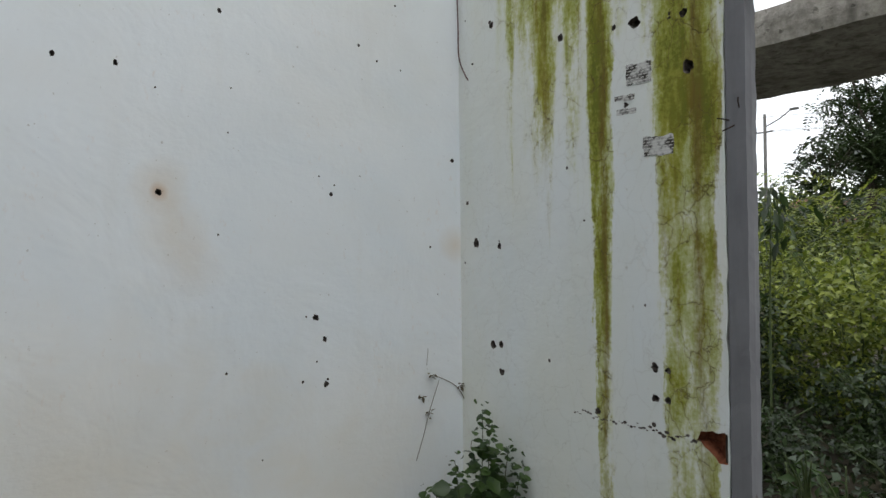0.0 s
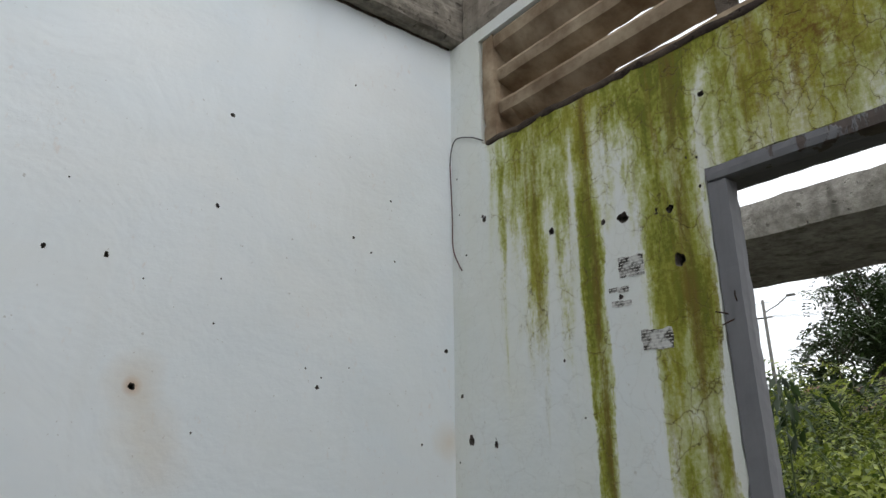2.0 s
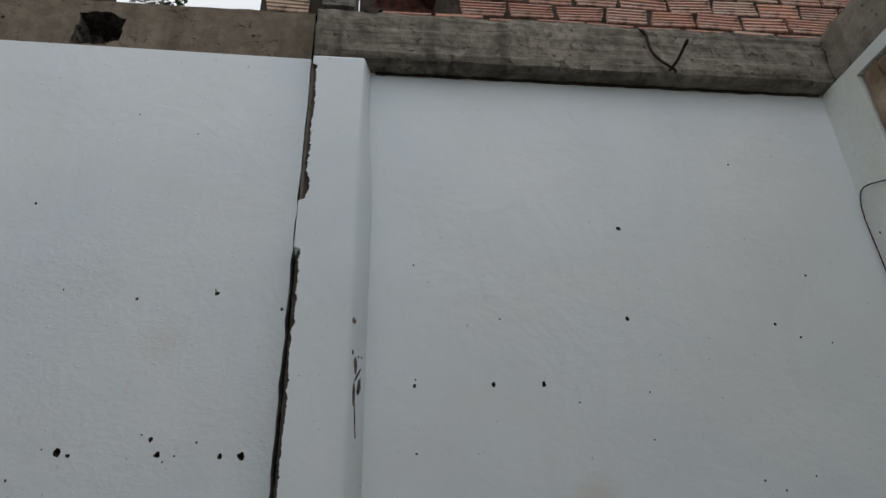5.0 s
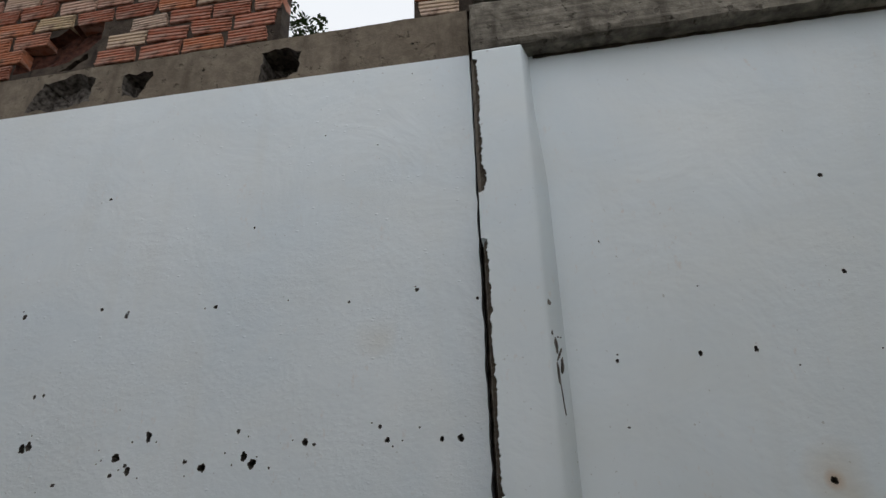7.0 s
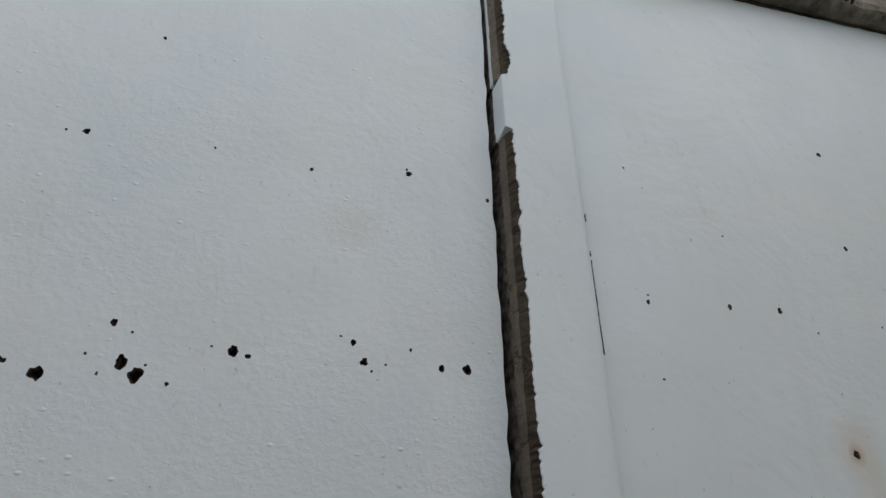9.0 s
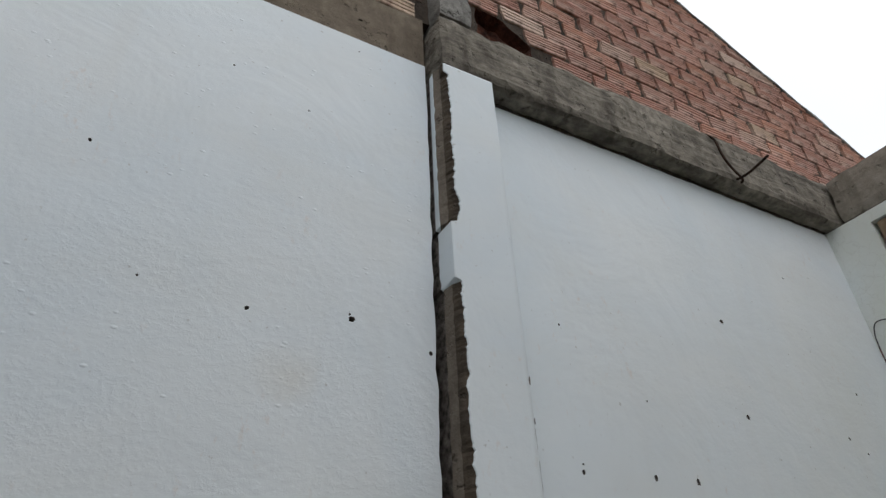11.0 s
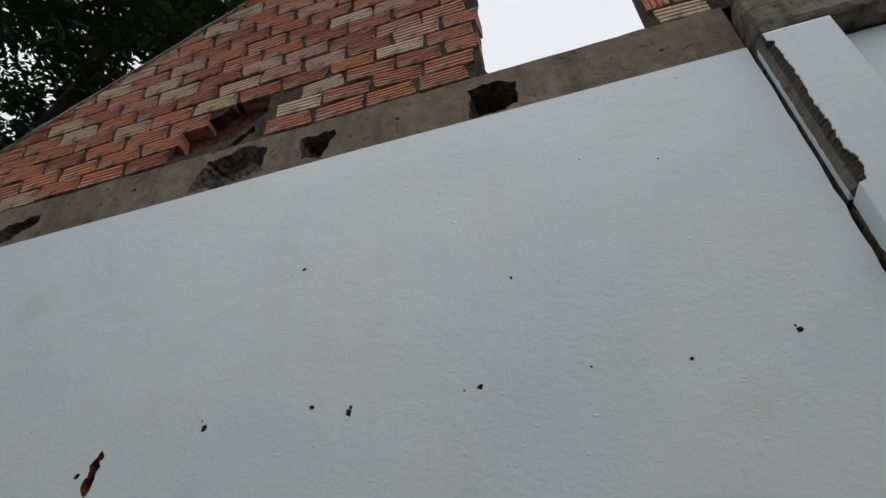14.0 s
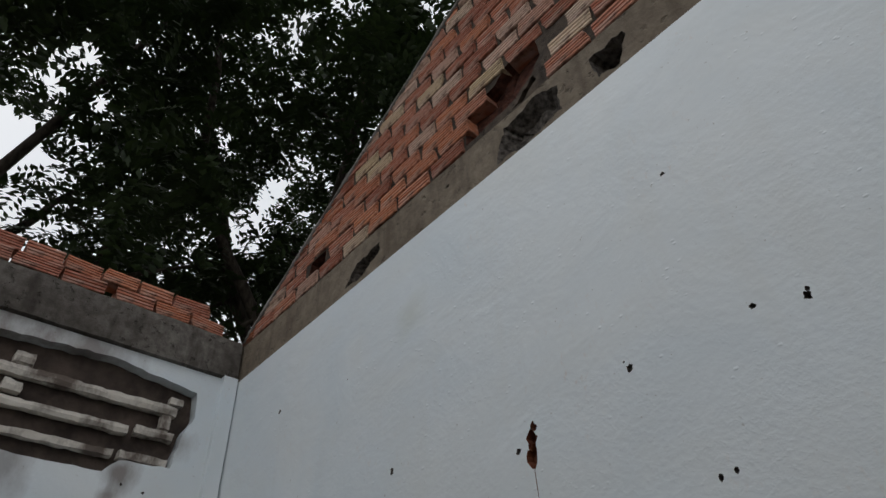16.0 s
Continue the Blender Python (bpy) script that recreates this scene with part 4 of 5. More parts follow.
gaps_e = [ragged([(-0.07, 3.075), (0.03, 3.072), (0.02, 3.09), (-0.06, 3.11)], 0.004, 0.012), ragged([(-0.065, 3.125), (-0.045, 3.125), (-0.045, 3.145), (-0.06, 3.145)], 0.003, 0.01)]


def on_gable(u, v, w):
    return (u, NORTH + 0.009 + w, v)


wall_w = [(WEST - 0.1, BAND1), (GAP0 + 0.02, BAND1), *[(GAP0 + 0.02 * noise.noise((z * 14, 0, 0)), z) for z in np.arange(3.14, roofline(GAP0) - 0.02, 0.04)],
          (GAP0, roofline(GAP0)), (WEST - 0.1, max(BAND1 + 0.01, roofline(WEST - 0.1)))]
wall_p = [(GAP1, BAND1), (-0.240, BAND1), (-0.240, roofline(-0.24)), (GAP1, roofline(GAP1))]
wall_e = [(-0.125, BEAM1), (EAVE_E, BEAM1), (EAVE_E, roofline(EAVE_E)), (-0.125, roofline(-0.125))]
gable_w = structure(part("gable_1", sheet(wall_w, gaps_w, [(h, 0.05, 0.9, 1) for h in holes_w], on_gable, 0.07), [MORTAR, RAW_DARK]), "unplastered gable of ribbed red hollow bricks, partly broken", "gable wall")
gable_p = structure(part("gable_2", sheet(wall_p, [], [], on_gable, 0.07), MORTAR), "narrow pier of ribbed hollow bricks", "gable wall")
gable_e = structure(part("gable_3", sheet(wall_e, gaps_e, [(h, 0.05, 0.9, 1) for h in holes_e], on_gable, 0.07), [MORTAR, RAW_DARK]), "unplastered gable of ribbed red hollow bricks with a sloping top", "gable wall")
post = structure(part("gable_post", slab(-0.243, FRONT + 0.01, BEAM1 + 0.02, -0.132, NORTH + 0.1, roofline(-0.19) - 0.02, 0.03, 0.005, 12), GREY), "rough grey concrete post in the gable", "post")


def rib_profile(h, ribs, seed):
    """Face of a ribbed brick, from its lower to its upper edge: (depth, height)."""
    r = np.random.default_rng(seed)
    row = [(0.003, -h / 2), (0.0, -h / 2 + 0.003)]
    for k in range(1, ribs):
        z = -h / 2 + h * k / ribs
        row += [(0.0, z - 0.0036 + r.uniform(-0.0006, 0.0006)), (0.0085, z), (0.0, z + 0.0036)]
    return row + [(0.0, h / 2 - 0.003), (0.003, h / 2)]


def brick_bm(length, h, ribs, seed):
    bm = bmesh.new()
    r = np.random.default_rng(seed)
    prof = rib_profile(h, ribs, seed)
    ends = []
    for x, sk in ((-length / 2, r.uniform(-0.004, 0.004)), (length / 2, r.uniform(-0.004, 0.004))):
        chip = r.uniform(0.0, 0.012) * (1 if x < 0 else -1) * (r.random() < 0.6)
        top = r.choice((-1, 1))
        ring = [bm.verts.new((x + sk * (z / h) + chip * max(0.0, top * z / h * 2) + r.normal(0, 0.0012), y + r.uniform(0, 0.0015), z)) for y, z in prof]
        ring += [bm.verts.new((x, 0.078, h / 2)), bm.verts.new((x, 0.078, -h / 2))]
        ends.append(ring)
    n = len(ends[0])
    for k in range(n):
        bm.faces.new([ends[0][k], ends[0][(k + 1) % n], ends[1][(k + 1) % n], ends[1][k]])
    bm.faces.new(ends[0][::-1])
    bm.faces.new(ends[1])
    return bm


BRICK_L, BRICK_H = 0.156, 0.065


def brick_mesh(seed, ribs, material):
    bm = brick_bm(BRICK_L, BRICK_H, ribs, seed)
    bmesh.ops.recalc_face_normals(bm, faces=bm.faces[:])
    me = bpy.data.meshes.new("brick")
    bm.to_mesh(me)
    bm.free()
    me.materials.append(material)
    return me


BRICKS = [brick_mesh(k, 5 if k % 4 else 4, CLAY) for k in range(12)]
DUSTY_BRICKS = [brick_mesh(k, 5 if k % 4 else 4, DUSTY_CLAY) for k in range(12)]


def lay(parent, x, y, z, length=BRICK_L, turn=0.0, roll=0.0, height=BRICK_H):
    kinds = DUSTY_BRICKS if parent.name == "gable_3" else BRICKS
    ob = new("brick", kinds[int(rng.integers(len(kinds)))])
    ob.parent = parent
    ob.matrix_basis = pose(x, y, z, rng.normal(0, 1.2), roll + rng.normal(0, 0.8), turn + rng.normal(0, 1.2)) @ Matrix.Diagonal((length / BRICK_L, 1, height / BRICK_H, 1))
    return ob


def cut_brick(parent, x, z, length, slope):
    """A brick cut off along the roof slope."""
    bm = brick_bm(length, BRICK_H, 5, int(rng.integers(1000)))
    for vert in bm.verts:
        vert.co += Vector((x, NORTH + rng.normal(0, 0.002), z))
    nrm = Vector((-slope, 0, 1)).normalized()
    got = bmesh.ops.bisect_plane(bm, geom=bm.verts[:] + bm.edges[:] + bm.faces[:], plane_co=(RIDGE_X, 0, RIDGE_Z - 0.012), plane_no=nrm, clear_outer=True)
    rim = [e for e in got["geom_cut"] if isinstance(e, bmesh.types.BMEdge)]
    if rim:
        bmesh.ops.holes_fill(bm, edges=rim)
    if len(bm.verts) > 3:
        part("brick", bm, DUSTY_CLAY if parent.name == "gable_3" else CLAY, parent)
    else:
        bm.free()


def courses(parent, x0, x1, z0, holes, shift):
    row = 0
    while True:
        z = z0 + COURSE * (row + 0.5)
        if z - 0.04 > max(roofline(x0), roofline(x1), roofline(min(max(RIDGE_X, x0), x1))):
            break
        x = x0 - BRICK_STEP * ((0.5 * row + shift) % 1) - rng.uniform(0, 0.02)
        while x < x1:
            step = BRICK_STEP + rng.normal(0, 0.005)
            a, b = max(x, x0 + 0.003), min(x + step - rng.uniform(0.011, 0.019), x1 + (rng.uniform(-0.004, 0.012) if x1 < RIDGE_X else -0.004))
            x += step
            if b - a < 0.03:
                continue
            mid = (a + b) / 2
            if any(inside(h, mid + d, z) for h in holes for d in (-0.04, 0.0, 0.04)):
                continue
            if z - 0.03 > roofline(mid):
                continue
            level = z + rng.normal(0, 0.0022)
            if z + 0.05 > min(roofline(a), roofline(b)):
                cut_brick(parent, mid, level, b - a, FALL_W if mid < RIDGE_X else -FALL_E)
            else:
                lay(parent, mid, NORTH + rng.normal(0, 0.0018), level, b - a, height=BRICK_H + rng.normal(0, 0.0018))
        row += 1


courses(gable_w, WEST - 0.05, GAP0, BAND1 + 0.004, holes_w + gaps_w, 0.2)
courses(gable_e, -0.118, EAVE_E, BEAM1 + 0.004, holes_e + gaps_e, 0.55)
# the pier: level bricks with one pair set on end
pier_mid = (GAP1 + PIER1) / 2
z = BAND1 + 0.035
lay(gable_p, pier_mid + 0.01, NORTH, z, 0.138)
for x in (GAP1 + 0.036, PIER1 - 0.04):
    lay(gable_p, x, NORTH - 0.002, z + 0.118, 0.150, roll=90)
z += 0.236
while z < roofline(GAP1) - 0.06:
    lay(gable_p, pier_mid + rng.normal(0, 0.004), NORTH + rng.normal(0, 0.002), z, 0.147)
    z += COURSE

# mortar verge along both slopes
for name, xa, xb in (("verge", WEST - 0.1, GAP0 - 0.01), ("verge", PIER1, EAVE_E)):
    bm = bmesh.new()
    last = None
    for x in np.arange(xa, xb, 0.035):
        h = roofline(x) - 0.014
        if h < BAND1 + 0.01:
            continue
        lump = 0.010 * noise.noise((x * 9, 0, 0)) + 0.006 * noise.noise((x * 37, 3, 0))
        ring = [bm.verts.new(q) for q in ((x, NORTH - 0.004 + lump * 0.4, h - 0.016), (x, NORTH - 0.002 - lump * 0.4, h + 0.008 + lump * 0.5), (x, NORTH + 0.03, h + 0.026 + lump),
                                          (x, NORTH + 0.085, h + 0.016 + lump), (x, NORTH + 0.09, h - 0.02))]
        if last:
            for k in range(5):
                bm.faces.new([last[k], last[(k + 1) % 5], ring[(k + 1) % 5], ring[k]])
        else:
            bm.faces.new(ring)
        last = ring
    bm.faces.new(last)
    structure(part(name, bm, GREY, smooth=True), "lumpy grey mortar verge on the gable", "verge")

# two loose courses on the west beam
y = NORTH - 0.10
for row, (lo, size) in enumerate(((3.114, 0.058), (3.175, 0.060))):
    y = NORTH - 0.10 - 0.08 * row
    while y > SOUTH + 0.2:
        span = rng.uniform(0.145, 0.175)
        ob = lay(beam_w, WEST + 0.016 + rng.normal(0, 0.006), y - span / 2, lo + size / 2, span - 0.010, turn=90 + rng.normal(0, 1.2), height=size)
        y -= span
        if rng.random() < 0.06:
            y -= 0.03

# ---- porch slab outside the door ----
porch = thing("porch_slab", "weathered pale concrete porch slab on posts", "porch", (3.1, 0.1, 0))
inv = Matrix.Translation((-3.1, -0.1, 0))
for name, box in (("slab", (2.652, -2.3, 2.246, 3.57, 2.5, 2.408)), ("post", (2.95, 2.2, -0.15, 3.15, 2.4, 2.247)), ("post", (2.95, -2.2, -0.15, 3.15, -2.0, 2.247))):
    bm = slab(*box, 0.06, 0.006, 6)
    bm.transform(inv)
    part(name, bm, SLAB, porch)


# ---- plants ----
rng = np.random.default_rng(21)


def leaves_mesh(base, way, up, length, width, fold=0.25, flat=False):
    """One folded, pointed leaf at each base: arrays of points, directions and normals."""
    way = way / np.linalg.norm(way, axis=1, keepdims=True)
    side = np.cross(way, up)
    side /= np.linalg.norm(side, axis=1, keepdims=True) + 1e-9
    up = np.cross(side, way)
    l, w = length[:, None], width[:, None]
    tip = base + way * l - up * l * 0.12
    mid = base + way * l * 0.45 - up * l * 0.02
    a, b = mid + side * w * 0.5 + up * w * fold, mid - side * w * 0.5 + up * w * fold
    n = len(base)
    if flat:
        k = np.arange(n)[:, None] * 4
        return np.stack([base, a, tip, b], 1).reshape(-1, 3), np.concatenate([k + [0, 2, 1], k + [0, 3, 2]], 1).reshape(-1, 3)
    verts = np.stack([base, a, tip, b, mid], 1).reshape(-1, 3)
    k = np.arange(n)[:, None] * 5
    faces = np.concatenate([k + [0, 4, 1], k + [1, 4, 2], k + [0, 3, 4], k + [3, 2, 4]], 1).reshape(-1, 3)
    return verts, faces


def leaf_object(name, groups, material, parent=None, label=""):
    vs, fs, n = [], [], 0
    for v, f in groups:
        vs.append(v)
        fs.append(f + n)
        n += len(v)
    v, f = np.concatenate(vs), np.concatenate(fs)
    me = bpy.data.meshes.new(name)
    me.vertices.add(len(v))
    me.vertices.foreach_set("co", v.astype(np.float32).ravel())
    me.loops.add(f.size)
    me.loops.foreach_set("vertex_index", f.astype(np.int32).ravel())
    me.polygons.add(len(f))
    me.polygons.foreach_set("loop_start", (np.arange(len(f)) * 3).astype(np.int32))
    me.update(calc_edges=True)
    me.materials.append(material)
    return link(name, me, parent, label)


def scatter_leaves(points, length, spread, droop=0.35):
    """Single leaves at random turns round points."""
    n = len(points)
    way = rng.normal(0, 1, (n, 3))
    way[:, 2] = way[:, 2] * 0.5 - droop
    up = rng.normal(0, spread, (n, 3)) + (0, 0, 1)
    size = length * rng.uniform(0.6, 1.35, n)
    return leaves_mesh(points, way, up, size, size * rng.uniform(0.42, 0.6, n))


def fronds(points, pairs, stem, leaf_len, droop=0.5):
    """Feathered leaves: pairs of leaflets along a bending stem from each point."""
    n = len(points)
    way = rng.normal(0, 1, (n, 3))
    way[:, 2] = way[:, 2] * 0.45 - droop * 0.4
    way /= np.linalg.norm(way, axis=1, keepdims=True)
    up = rng.normal(0, 0.35, (n, 3)) + (0, 0, 1)
    side = np.cross(way, up)
    side /= np.linalg.norm(side, axis=1, keepdims=True)
    span = stem * rng.uniform(0.7, 1.3, n)
    groups = []
    for k in range(pairs):
        f = (k + 1) / pairs
        at = points + way * (span * f)[:, None] - np.array((0, 0, 1.0)) * (span * f * f * 0.35)[:, None]
        for s in (-1, 1):
            lw = side * s + way * 0.45 + rng.normal(0, 0.12, (n, 3))
            size = leaf_len * rng.uniform(0.75, 1.2, n) * (1 - 0.35 * abs(f - 0.5))
            groups.append(leaves_mesh(at, lw, up, size, size * 0.46, 0.12, True))
    return groups


def limb(a, b, r0, r1, bend, parent, name="limb"):
    a, b = Vector(a), Vector(b)
    mid = [a.lerp(b, f) + Vector(noise.noise_vector(a.lerp(b, f) * 0.9 + Vector((bend, 0, 0)))) * bend * math.sin(math.pi * f) for f in (0, 0.25, 0.5, 0.75, 1)]
    tube(curve_points(mid, 4), r0, BARK, name, parent, rings=7, taper=r1 / r0)
    return mid


def big_tree(label, foot, crown, radii, clusters, per, pairs, stem, leaf_len, trunk_r, material=None, name="tree"):
    """A trunk, forking limbs and a crown of clustered feathered leaves with gaps between them."""
    tree = thing(name, label, "tree", foot)
    inv = Vector(foot)
    crown_v = Vector(crown) - inv
    fork = Vector((crown_v.x * 0.35, crown_v.y * 0.35, max(1.2, crown_v.z - radii[2] * 0.9)))
    limb((0, 0, -0.3), fork, trunk_r, trunk_r * 0.7, 0.25, tree, "trunk")
    points = []
    for k in range(9):
        a = 2 * math.pi * k / 9 + rng.uniform(-0.3, 0.3)
        rise = rng.uniform(-0.45, 0.8)
        end = crown_v + Vector((radii[0] * math.cos(a) * 0.82, radii[1] * math.sin(a) * 0.82, radii[2] * rise))
        way = limb(fork, end, trunk_r * 0.42, trunk_r * 0.08, 0.7, tree)
        for _ in range(3):
            s = way[int(rng.integers(1, 4))]
            e = s + Vector(rng.normal(0, 1, 3)).normalized() * min(radii) * rng.uniform(0.3, 0.6)
            limb(s, e, trunk_r * 0.13, trunk_r * 0.03, 0.25, tree, "twig")
            points += [tuple(s.lerp(e, f)) for f in (0.5, 0.8, 1.0)]
        points += [tuple(p) for p in way[2:]]
    base = np.array(points)
    while len(base) < clusters:
        p = rng.normal(0, 1, 3)
        p = p / np.linalg.norm(p) * rng.random() ** 0.42 * np.array(radii) + np.array(crown_v)
        if noise.noise(Vector(p) * 0.55 + inv) > 0.2:
            base = np.vstack([base, p])
    spots = np.repeat(base[:clusters], per, 0) + rng.normal(0, 1, (clusters * per, 3)) * (0.22, 0.22, 0.16) * (stem / 0.24)
    leaf_object("crown", fronds(spots, pairs, stem, leaf_len), material or LEAF_TREE, tree)
    return tree


big_tree("tall dark broad tree with feathery leaves behind the wall", (-7.8, 4.4, -0.1), (-6.4, 3.6, 8.6), (3.9, 3.6, 4.6), 182, 28, 5, 0.28, 0.14, 0.24)
big_tree("tall dark shade tree overhanging the ruined wall", (-8.6, -0.9, -0.1), (-7.0, -0.4, 7.8), (3.6, 3.4, 4.2), 136, 28, 5, 0.28, 0.14, 0.22)
big_tree("dark green tree standing behind the gable", (-7.6, 9.4, -0.1), (-6.6, 8.2, 8.2), (3.3, 3.0, 4.6), 95, 28, 5, 0.28, 0.14, 0.2)


def shrub(label, x, y, wide, tall, count, size, material, seed, name="shrub"):
    """Many thin stems and a loose, uneven mass of leaves."""
    bush = thing(name, label, "shrub", (x, y, -0.1))
    for k in range(7):
        a = rng.uniform(0, 2 * math.pi)
        tip = (wide * 0.7 * math.cos(a), wide * 0.7 * math.sin(a), tall * rng.uniform(0.7, 1.05))
        tube(curve_points([(0.05 * math.cos(a), 0.05 * math.sin(a), 0), (tip[0] * 0.35, tip[1] * 0.35, tip[2] * 0.6), tip], 4), 0.012, GREEN_STEM, "stem", bush, rings=5, taper=0.3)
    p = rng.normal(0, 1, (count * 3, 3))
    p /= np.linalg.norm(p, axis=1, keepdims=True)
    p *= rng.random((len(p), 1)) ** 0.33
    p = p * (wide, wide, tall * 0.52) + (0, 0, tall * 0.5)
    keep = [noise.noise(Vector(q) * 2.3 + Vector((seed, 0, 0))) > -0.16 for q in p]
    p = p[np.array(keep)][:count]
    leaf_object("foliage", [scatter_leaves(p, size, 0.5)], material, bush)
    return bush


for k, (x, y, wide, tall, count, size, material) in enumerate((
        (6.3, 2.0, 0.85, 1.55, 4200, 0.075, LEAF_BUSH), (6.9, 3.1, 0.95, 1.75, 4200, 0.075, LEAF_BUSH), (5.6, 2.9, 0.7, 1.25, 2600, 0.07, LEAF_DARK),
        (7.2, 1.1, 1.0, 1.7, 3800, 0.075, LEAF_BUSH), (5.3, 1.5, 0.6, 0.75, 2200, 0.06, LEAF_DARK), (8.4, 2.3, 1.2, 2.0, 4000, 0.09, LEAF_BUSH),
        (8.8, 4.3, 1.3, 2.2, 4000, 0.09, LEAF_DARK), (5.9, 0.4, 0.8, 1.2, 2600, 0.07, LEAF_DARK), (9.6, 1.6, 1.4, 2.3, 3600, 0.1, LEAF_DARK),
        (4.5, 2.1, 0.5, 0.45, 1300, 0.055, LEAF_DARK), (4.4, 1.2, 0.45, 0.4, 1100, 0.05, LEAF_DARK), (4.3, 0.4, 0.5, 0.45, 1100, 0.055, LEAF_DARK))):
    shrub("dense green thicket shrub with small glossy leaves" if material is LEAF_BUSH else "low green shrub with shade in its dark leaf colour", x, y, wide, tall, count, size, material, k * 3.1)

# fern-like sprays standing above the thicket
for x, y, tall in ((8.0, 3.45, 2.45), (7.8, 2.95, 2.1), (8.2, 2.5, 2.15)):
    spray = thing("fern_bush", "light green feathery bush rising above the thicket", "shrub", (x, y, -0.1))
    tube(curve_points([(0, 0, 0), (0.05, 0.03, tall * 0.5), (0.02, -0.04, tall)], 4), 0.018, GREEN_STEM, "stem", spray, rings=5, taper=0.3)
    pts = np.stack([rng.normal(0, 0.28, 90), rng.normal(0, 0.28, 90), tall * rng.uniform(0.55, 1.02, 90)], 1)
    leaf_object("foliage", fronds(pts, 9, 0.42, 0.07), LEAF_BUSH, spray)

# dark drooping plant close to the door
droop = thing("drooping_plant", "dark plant with long drooping leaves near the doorway", "plant", (5.0, 2.22, -0.1))
tube(curve_points([(0, 0, 0), (0.02, 0.01, 1.0), (0.0, -0.02, 1.95)], 5), 0.012, GREEN_STEM, "stem", droop, rings=5, taper=0.4)
n = 46
pts = np.stack([rng.normal(0, 0.07, n), rng.normal(-0.02, 0.09, n), rng.uniform(1.55, 2.02, n)], 1)
way = np.stack([rng.normal(0, 0.6, n), rng.normal(0, 0.6, n), np.full(n, -0.9)], 1)
leaf_object("foliage", [leaves_mesh(pts, way, rng.normal(0, 0.5, (n, 3)) + (-0.5, 0, 0.5), rng.uniform(0.10, 0.2, n), rng.uniform(0.03, 0.055, n))], LEAF_DARK, droop)

# broad-leaved weeds just outside the door
for x, y, tall in ((3.6, 1.40, 0.5), (3.55, 1.20, 0.42), (3.7, 1.54, 0.36)):
    shrub("small broad-leaved weed outside the door", x, y, 0.16, tall, 46, 0.075, LEAF_WEED, x * 7 + y, "door_weed")

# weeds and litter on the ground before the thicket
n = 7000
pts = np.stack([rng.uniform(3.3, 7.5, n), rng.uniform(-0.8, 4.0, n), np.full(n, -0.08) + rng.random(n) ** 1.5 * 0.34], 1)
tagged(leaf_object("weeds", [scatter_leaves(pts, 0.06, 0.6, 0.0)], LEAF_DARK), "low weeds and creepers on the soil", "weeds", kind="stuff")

big_tree("tall dark tree with hanging foliage across the clearing", (15.0, 5.15, -0.1), (15.6, 4.05, 4.75), (1.7, 1.5, 1.75), 90, 30, 5, 0.34, 0.12, 0.13)
big_tree("slender young tree with drooping broad leaves", (10.2, 3.72, -0.1), (10.2, 3.74, 2.85), (0.45, 0.45, 0.42), 26, 5, 3, 0.18, 0.13, 0.018, LEAF_DARK)
for x, y, tall in ((24, 12.5, 3.6), (27, 9.5, 4.2), (22, 7.2, 3.6), (30, 13, 4.5), (20, 4.5, 4.0)):
    shrub("far green thicket at the edge of the clearing", x, y, 2.6, tall, 1500, 0.32, LEAF_DARK, x, "far_thicket")


def utility_pole():
    pole = thing("utility_pole", "slim grey concrete utility pole with a lamp arm", "utility pole", (25.0, 11.48, -0.1))
    tube([(0, 0, 0), (0, 0, 3.5), (0, 0, 6.8)], 0.08, POLE, "shaft", pole, rings=10, taper=0.7)
    tube([(0, 0, 6.3), (0.1, -0.5, 6.55), (0.1, -0.95, 6.85)], 0.025, POLE, "lamp_arm", pole)
    bm = slab(0.02, -1.2, 6.8, 0.18, -0.9, 6.88, 0.08, 0.002)
    part("lamp_head", bm, POLE, pole)
    tube([(0, -0.3, 6.1), (0, 0.3, 6.1)], 0.03, POLE, "crossarm", pole)
    for y, z in ((-0.25, 6.14), (0.25, 6.14), (0.0, 6.7)):
        pts = [(0, y + 20 * f, z - 0.9 * 4 * f * (1 - f) * 0.6) for f in np.linspace(0, 1, 12)]
        tube(pts, 0.012, CABLE, "wire", pole, rings=4)
        pts = [(0.6 * f, y - 20 * f, z - 0.5 * 4 * f * (1 - f)) for f in np.linspace(0, 1, 12)]
        tube(pts, 0.012, CABLE, "wire", pole, rings=4)
    return pole


utility_pole()


def far_house():
    house = thing("house", "small far house with a faded tile roof", "house", (34.0, 11.2, -0.1))
    part("wall", slab(-2.5, -2.5, 0, 2.5, 2.5, 2.6, 0.6, 0.01), SLAB, house)
    bm = bmesh.new()
    rows = [[bm.verts.new((x, y, z)) for y in (-3.0, 3.0)] for x, z in ((-3.0, 2.5), (0, 4.1), (3.0, 2.5), (3.0, 2.4), (0, 4.0), (-3.0, 2.4))]
    for k in range(6):
        a, b = rows[k], rows[(k + 1) % 6]
        bm.faces.new([a[0], b[0], b[1], a[1]])
    bm.faces.new([r[0] for r in rows])
    bm.faces.new([r[1] for r in rows])
    part("roof", bm, TILE, house)
    return house


far_house()


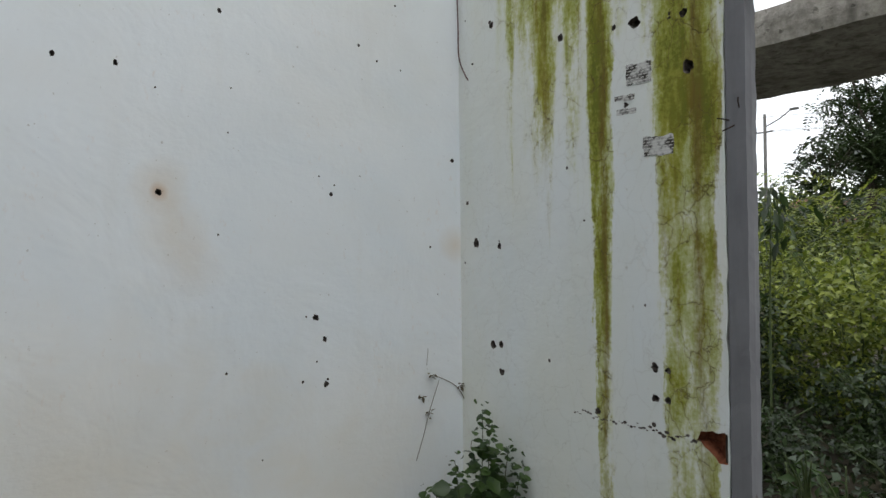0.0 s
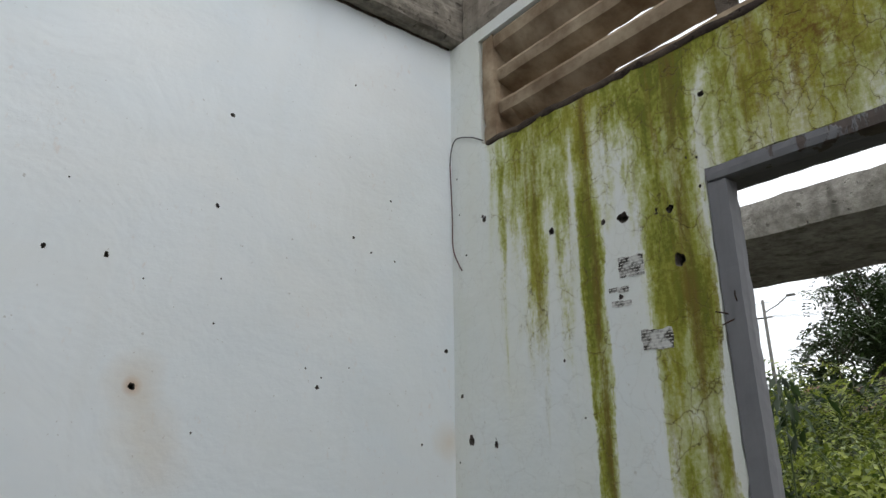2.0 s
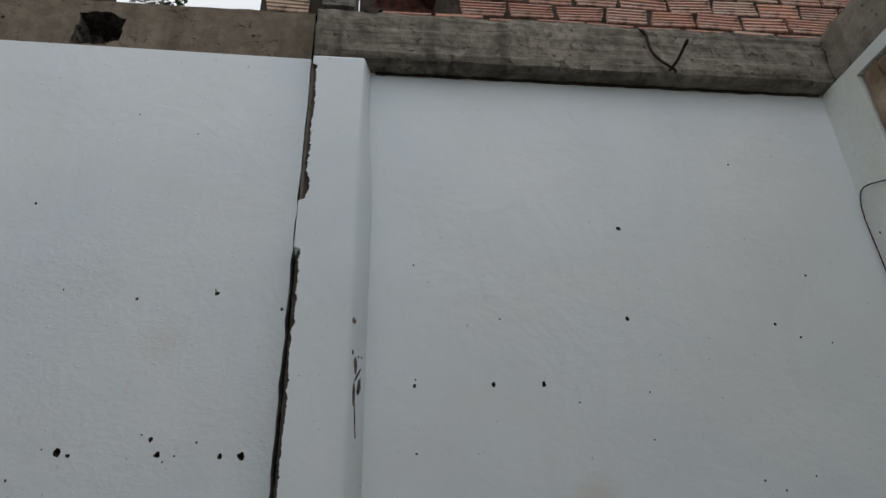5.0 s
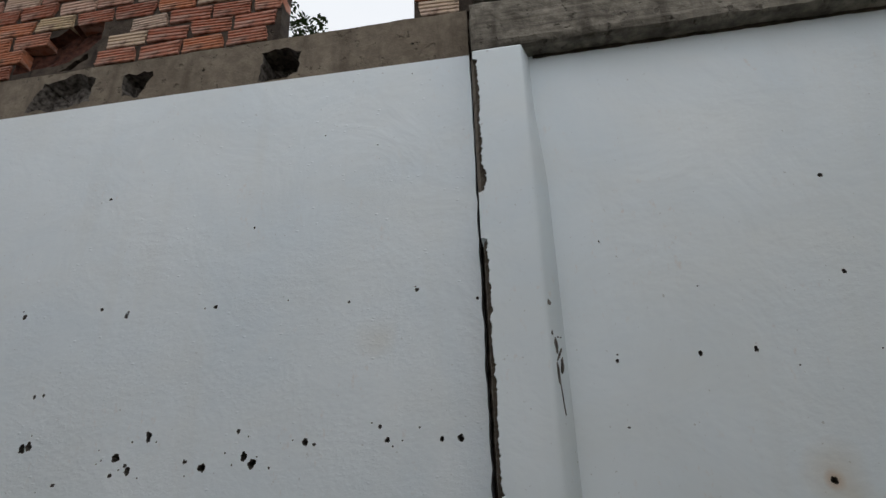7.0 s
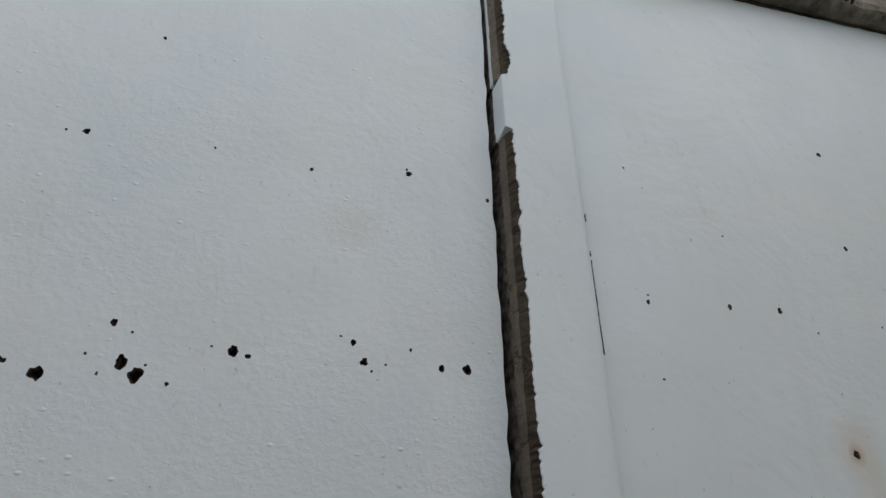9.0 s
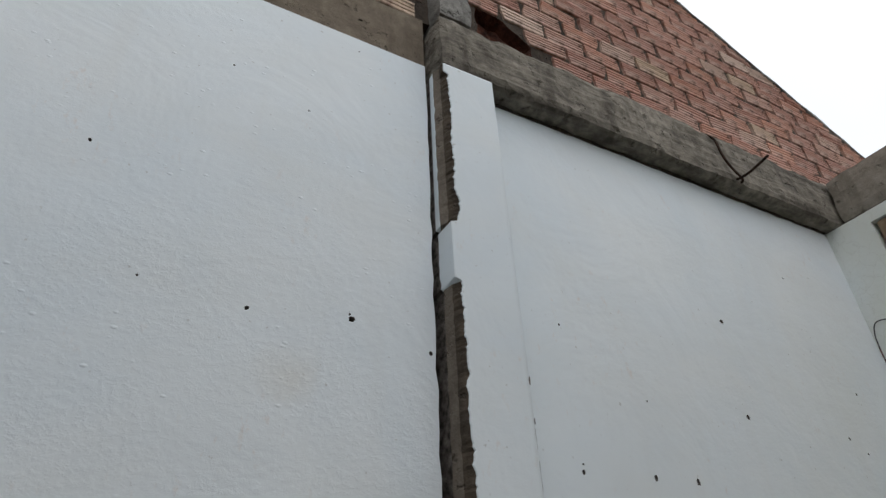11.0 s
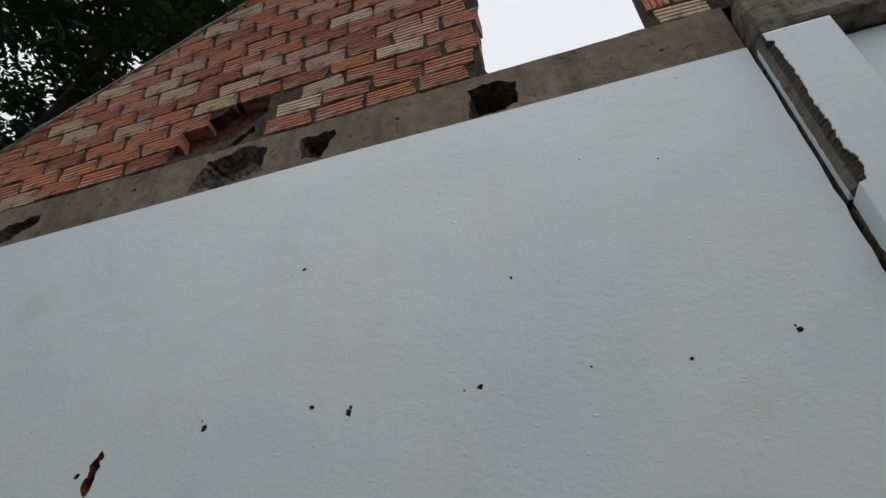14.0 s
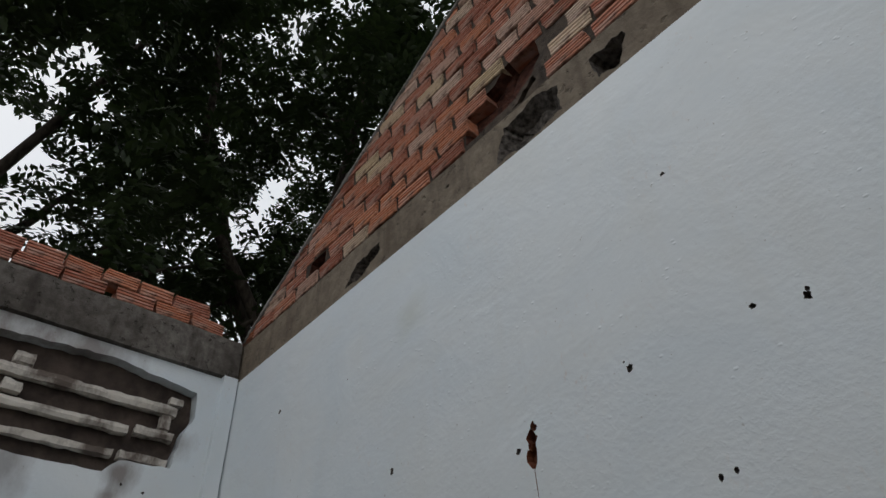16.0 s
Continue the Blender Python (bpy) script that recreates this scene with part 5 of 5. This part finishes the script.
def round_leaves(base, way, up, length, width):
    """Egg-shaped leaves with a folded midrib."""
    way = way / np.linalg.norm(way, axis=1, keepdims=True)
    side = np.cross(way, up)
    side /= np.linalg.norm(side, axis=1, keepdims=True) + 1e-9
    up = np.cross(side, way)
    l, w = length[:, None], width[:, None]

    def at(f, s, h):
        return base + way * l * f + side * w * 0.5 * s + up * (w * h - l * 0.16 * f * f)
    verts = np.stack([base, at(0.18, 0.72, 0.10), at(0.45, 1.0, 0.14), at(0.78, 0.55, 0.06), at(1.0, 0, 0), at(0.78, -0.55, 0.06), at(0.45, -1.0, 0.14), at(0.18, -0.72, 0.10), at(0.45, 0, 0)], 1)
    k = np.arange(len(base))[:, None] * 9
    faces = np.concatenate([k + [8, a, (a + 1) % 8] for a in range(8)], 1).reshape(-1, 3)
    return verts.reshape(-1, 3), faces


def corner_weed():
    """A leafy weed that has grown up from the floor in the corner."""
    weed = thing("corner_weed", "leafy green weed growing in the corner of the room", "plant", (1.325, 1.40, 0.0))
    groups = []
    for tip, start in (((0.01, -0.01, 0.96), 5), ((-0.10, -0.01, 0.83), 8), ((-0.20, 0.02, 0.72), 10), ((0.05, -0.08, 0.86), 7), ((0.045, -0.13, 0.79), 8), ((-0.05, -0.07, 0.80), 7), ((-0.13, 0.05, 0.74), 9),
                       ((0.0, -0.05, 0.88), 6)):
        stem = curve_points([(tip[0] * 0.1, tip[1] * 0.1, 0), (tip[0] * 0.45, tip[1] * 0.5, tip[2] * 0.55), tip], 12)
        tube(stem, 0.0036, GREEN_STEM, "stem", weed, rings=6, taper=0.3)
        spots, ways, size = [], [], []
        for p in stem[start:]:
            f = p.z / tip[2]
            for _ in range(4 if f < 0.9 else 8):
                a = rng.uniform(0, 2 * math.pi)
                spots.append(tuple(p + Vector(rng.normal(0, 0.016, 3))))
                ways.append((math.cos(a), math.sin(a), rng.uniform(-0.55, 0.4)))
                size.append(rng.uniform(0.036, 0.08) * (0.42 if f > 0.9 else 0.8 if f > 0.8 else 1.0))
        size = np.array(size)
        v, faces = round_leaves(np.array(spots), np.array(ways), rng.normal(0, 0.3, (len(spots), 3)) + (-0.25, -0.3, 0.8), size, size * rng.uniform(0.6, 0.85, len(size)))
        # leaves press against both walls
        v[:, 0], v[:, 1] = np.minimum(v[:, 0], EAST - 1.325 - 0.003), np.minimum(v[:, 1], NORTH - 1.40 - 0.004)
        groups.append((v, faces))
    leaf_object("foliage", groups, LEAF_WEED, weed)
    return weed


corner_weed()

# ---- dry vine on the wall ----
vine = thing("dry_vine", "thin dry creeper clinging to the white wall", "vine", (1.30, NORTH - 0.004, 0.9))
V = Vector((1.30, NORTH - 0.004, 0.9))


def vine_run(points, r):
    tube(curve_points([Vector((x, NORTH - d, z)) - V for x, z, d in points], 6), r, DRY_STEM, "stem", vine, rings=5)


vine_run([(1.275, 1.045, 0.003), (1.32, 1.03, 0.004), (1.382, 0.993, 0.006), (1.415, 0.94, 0.008), (1.436, 0.88, 0.02), (1.40, 0.80, 0.05)], 0.0013)
vine_run([(1.31, 1.025, 0.003), (1.283, 0.965, 0.004), (1.265, 0.92, 0.004), (1.245, 0.86, 0.004), (1.215, 0.787, 0.005)], 0.0010)
vine_run([(1.268, 1.13, 0.002), (1.262, 1.08, 0.002)], 0.0007)
for x, z in ((1.276, 1.047), (1.24, 0.982), (1.265, 0.921), (1.415, 0.997), (1.40, 1.0)):
    n = 7
    p = np.array([(x - V.x, -0.004, z - V.z)] * n) + rng.normal(0, 0.006, (n, 3)) * (1, 0.3, 1)
    leaf_object("dead_leaf", [scatter_leaves(p, 0.016, 0.8)], DRY_STEM, vine)

# ---- cable in the corner ----
cable = thing("loose_cable", "thin loose dark cable hanging in the corner", "cable", (EAST - 0.006, 1.50, 2.4))
C = Vector((EAST - 0.006, 1.50, 2.4))
tube(curve_points([Vector(q) - C for q in ((EAST - 0.004, 1.402, 2.418), (EAST - 0.006, 1.46, 2.452), (EAST - 0.008, 1.535, 2.475), (EAST - 0.012, 1.558, 2.44), (EAST - 0.016, 1.562, 2.38))], 6),
     0.0022, CABLE, "run", cable)
tube(curve_points([Vector(q) - C for q in ((EAST - 0.016, 1.562, 2.38), (EAST - 0.010, 1.561, 2.20), (EAST - 0.012, 1.556, 2.08), (EAST - 0.006, 1.535, 2.02), (EAST - 0.006, 1.518, 1.995))], 8),
     0.0022, RED_CABLE, "tail", cable)

# ---- reinforcing bar sticking out of the beam ----
hook = thing("rebar_hook", "bent rusty reinforcing bar sticking out of the beam", "rebar", (0.85, FRONT - 0.003, 2.95))
R = Vector((0.85, FRONT - 0.003, 2.95))
tube(curve_points([Vector(q) - R for q in ((0.79, FRONT + 0.01, 3.055), (0.802, FRONT - 0.008, 3.02), (0.806, FRONT - 0.012, 2.95), (0.825, FRONT - 0.014, 2.905), (0.868, FRONT - 0.012, 2.868),
                                           (0.885, FRONT + 0.01, 2.872))], 5), 0.0048, STEEL, "bar", hook)
tube(curve_points([Vector(q) - R for q in ((0.862, FRONT + 0.012, 2.878), (0.866, FRONT - 0.04, 2.872), (0.868, FRONT - 0.12, 2.885))], 5), 0.0048, STEEL, "bar", hook)

# ---- remains of stickers on the east wall ----
for y0, y1, z0, z1 in ((0.843, 0.915, 1.842, 1.892), (0.892, 0.950, 1.808, 1.822), (0.888, 0.945, 1.774, 1.786), (0.787, 0.868, 1.658, 1.706)):
    bm = bmesh.new()
    loop = ragged([(y0, z0), (y1, z0 + 0.004), (y1, z1 + 0.003), (y0, z1)], 0.003, 0.012)
    a = [bm.verts.new((EAST - 0.0012, y, z)) for y, z in loop]
    b = [bm.verts.new((EAST + 0.001, y, z)) for y, z in loop]
    bm.faces.new(a)
    for k in range(len(loop)):
        bm.faces.new([a[k], b[k], b[(k + 1) % len(loop)], a[(k + 1) % len(loop)]])
    tagged(part("torn_sticker", bm, LABEL), "grey remains of a torn sticker on the wall", "sticker", "stickers on the wall")
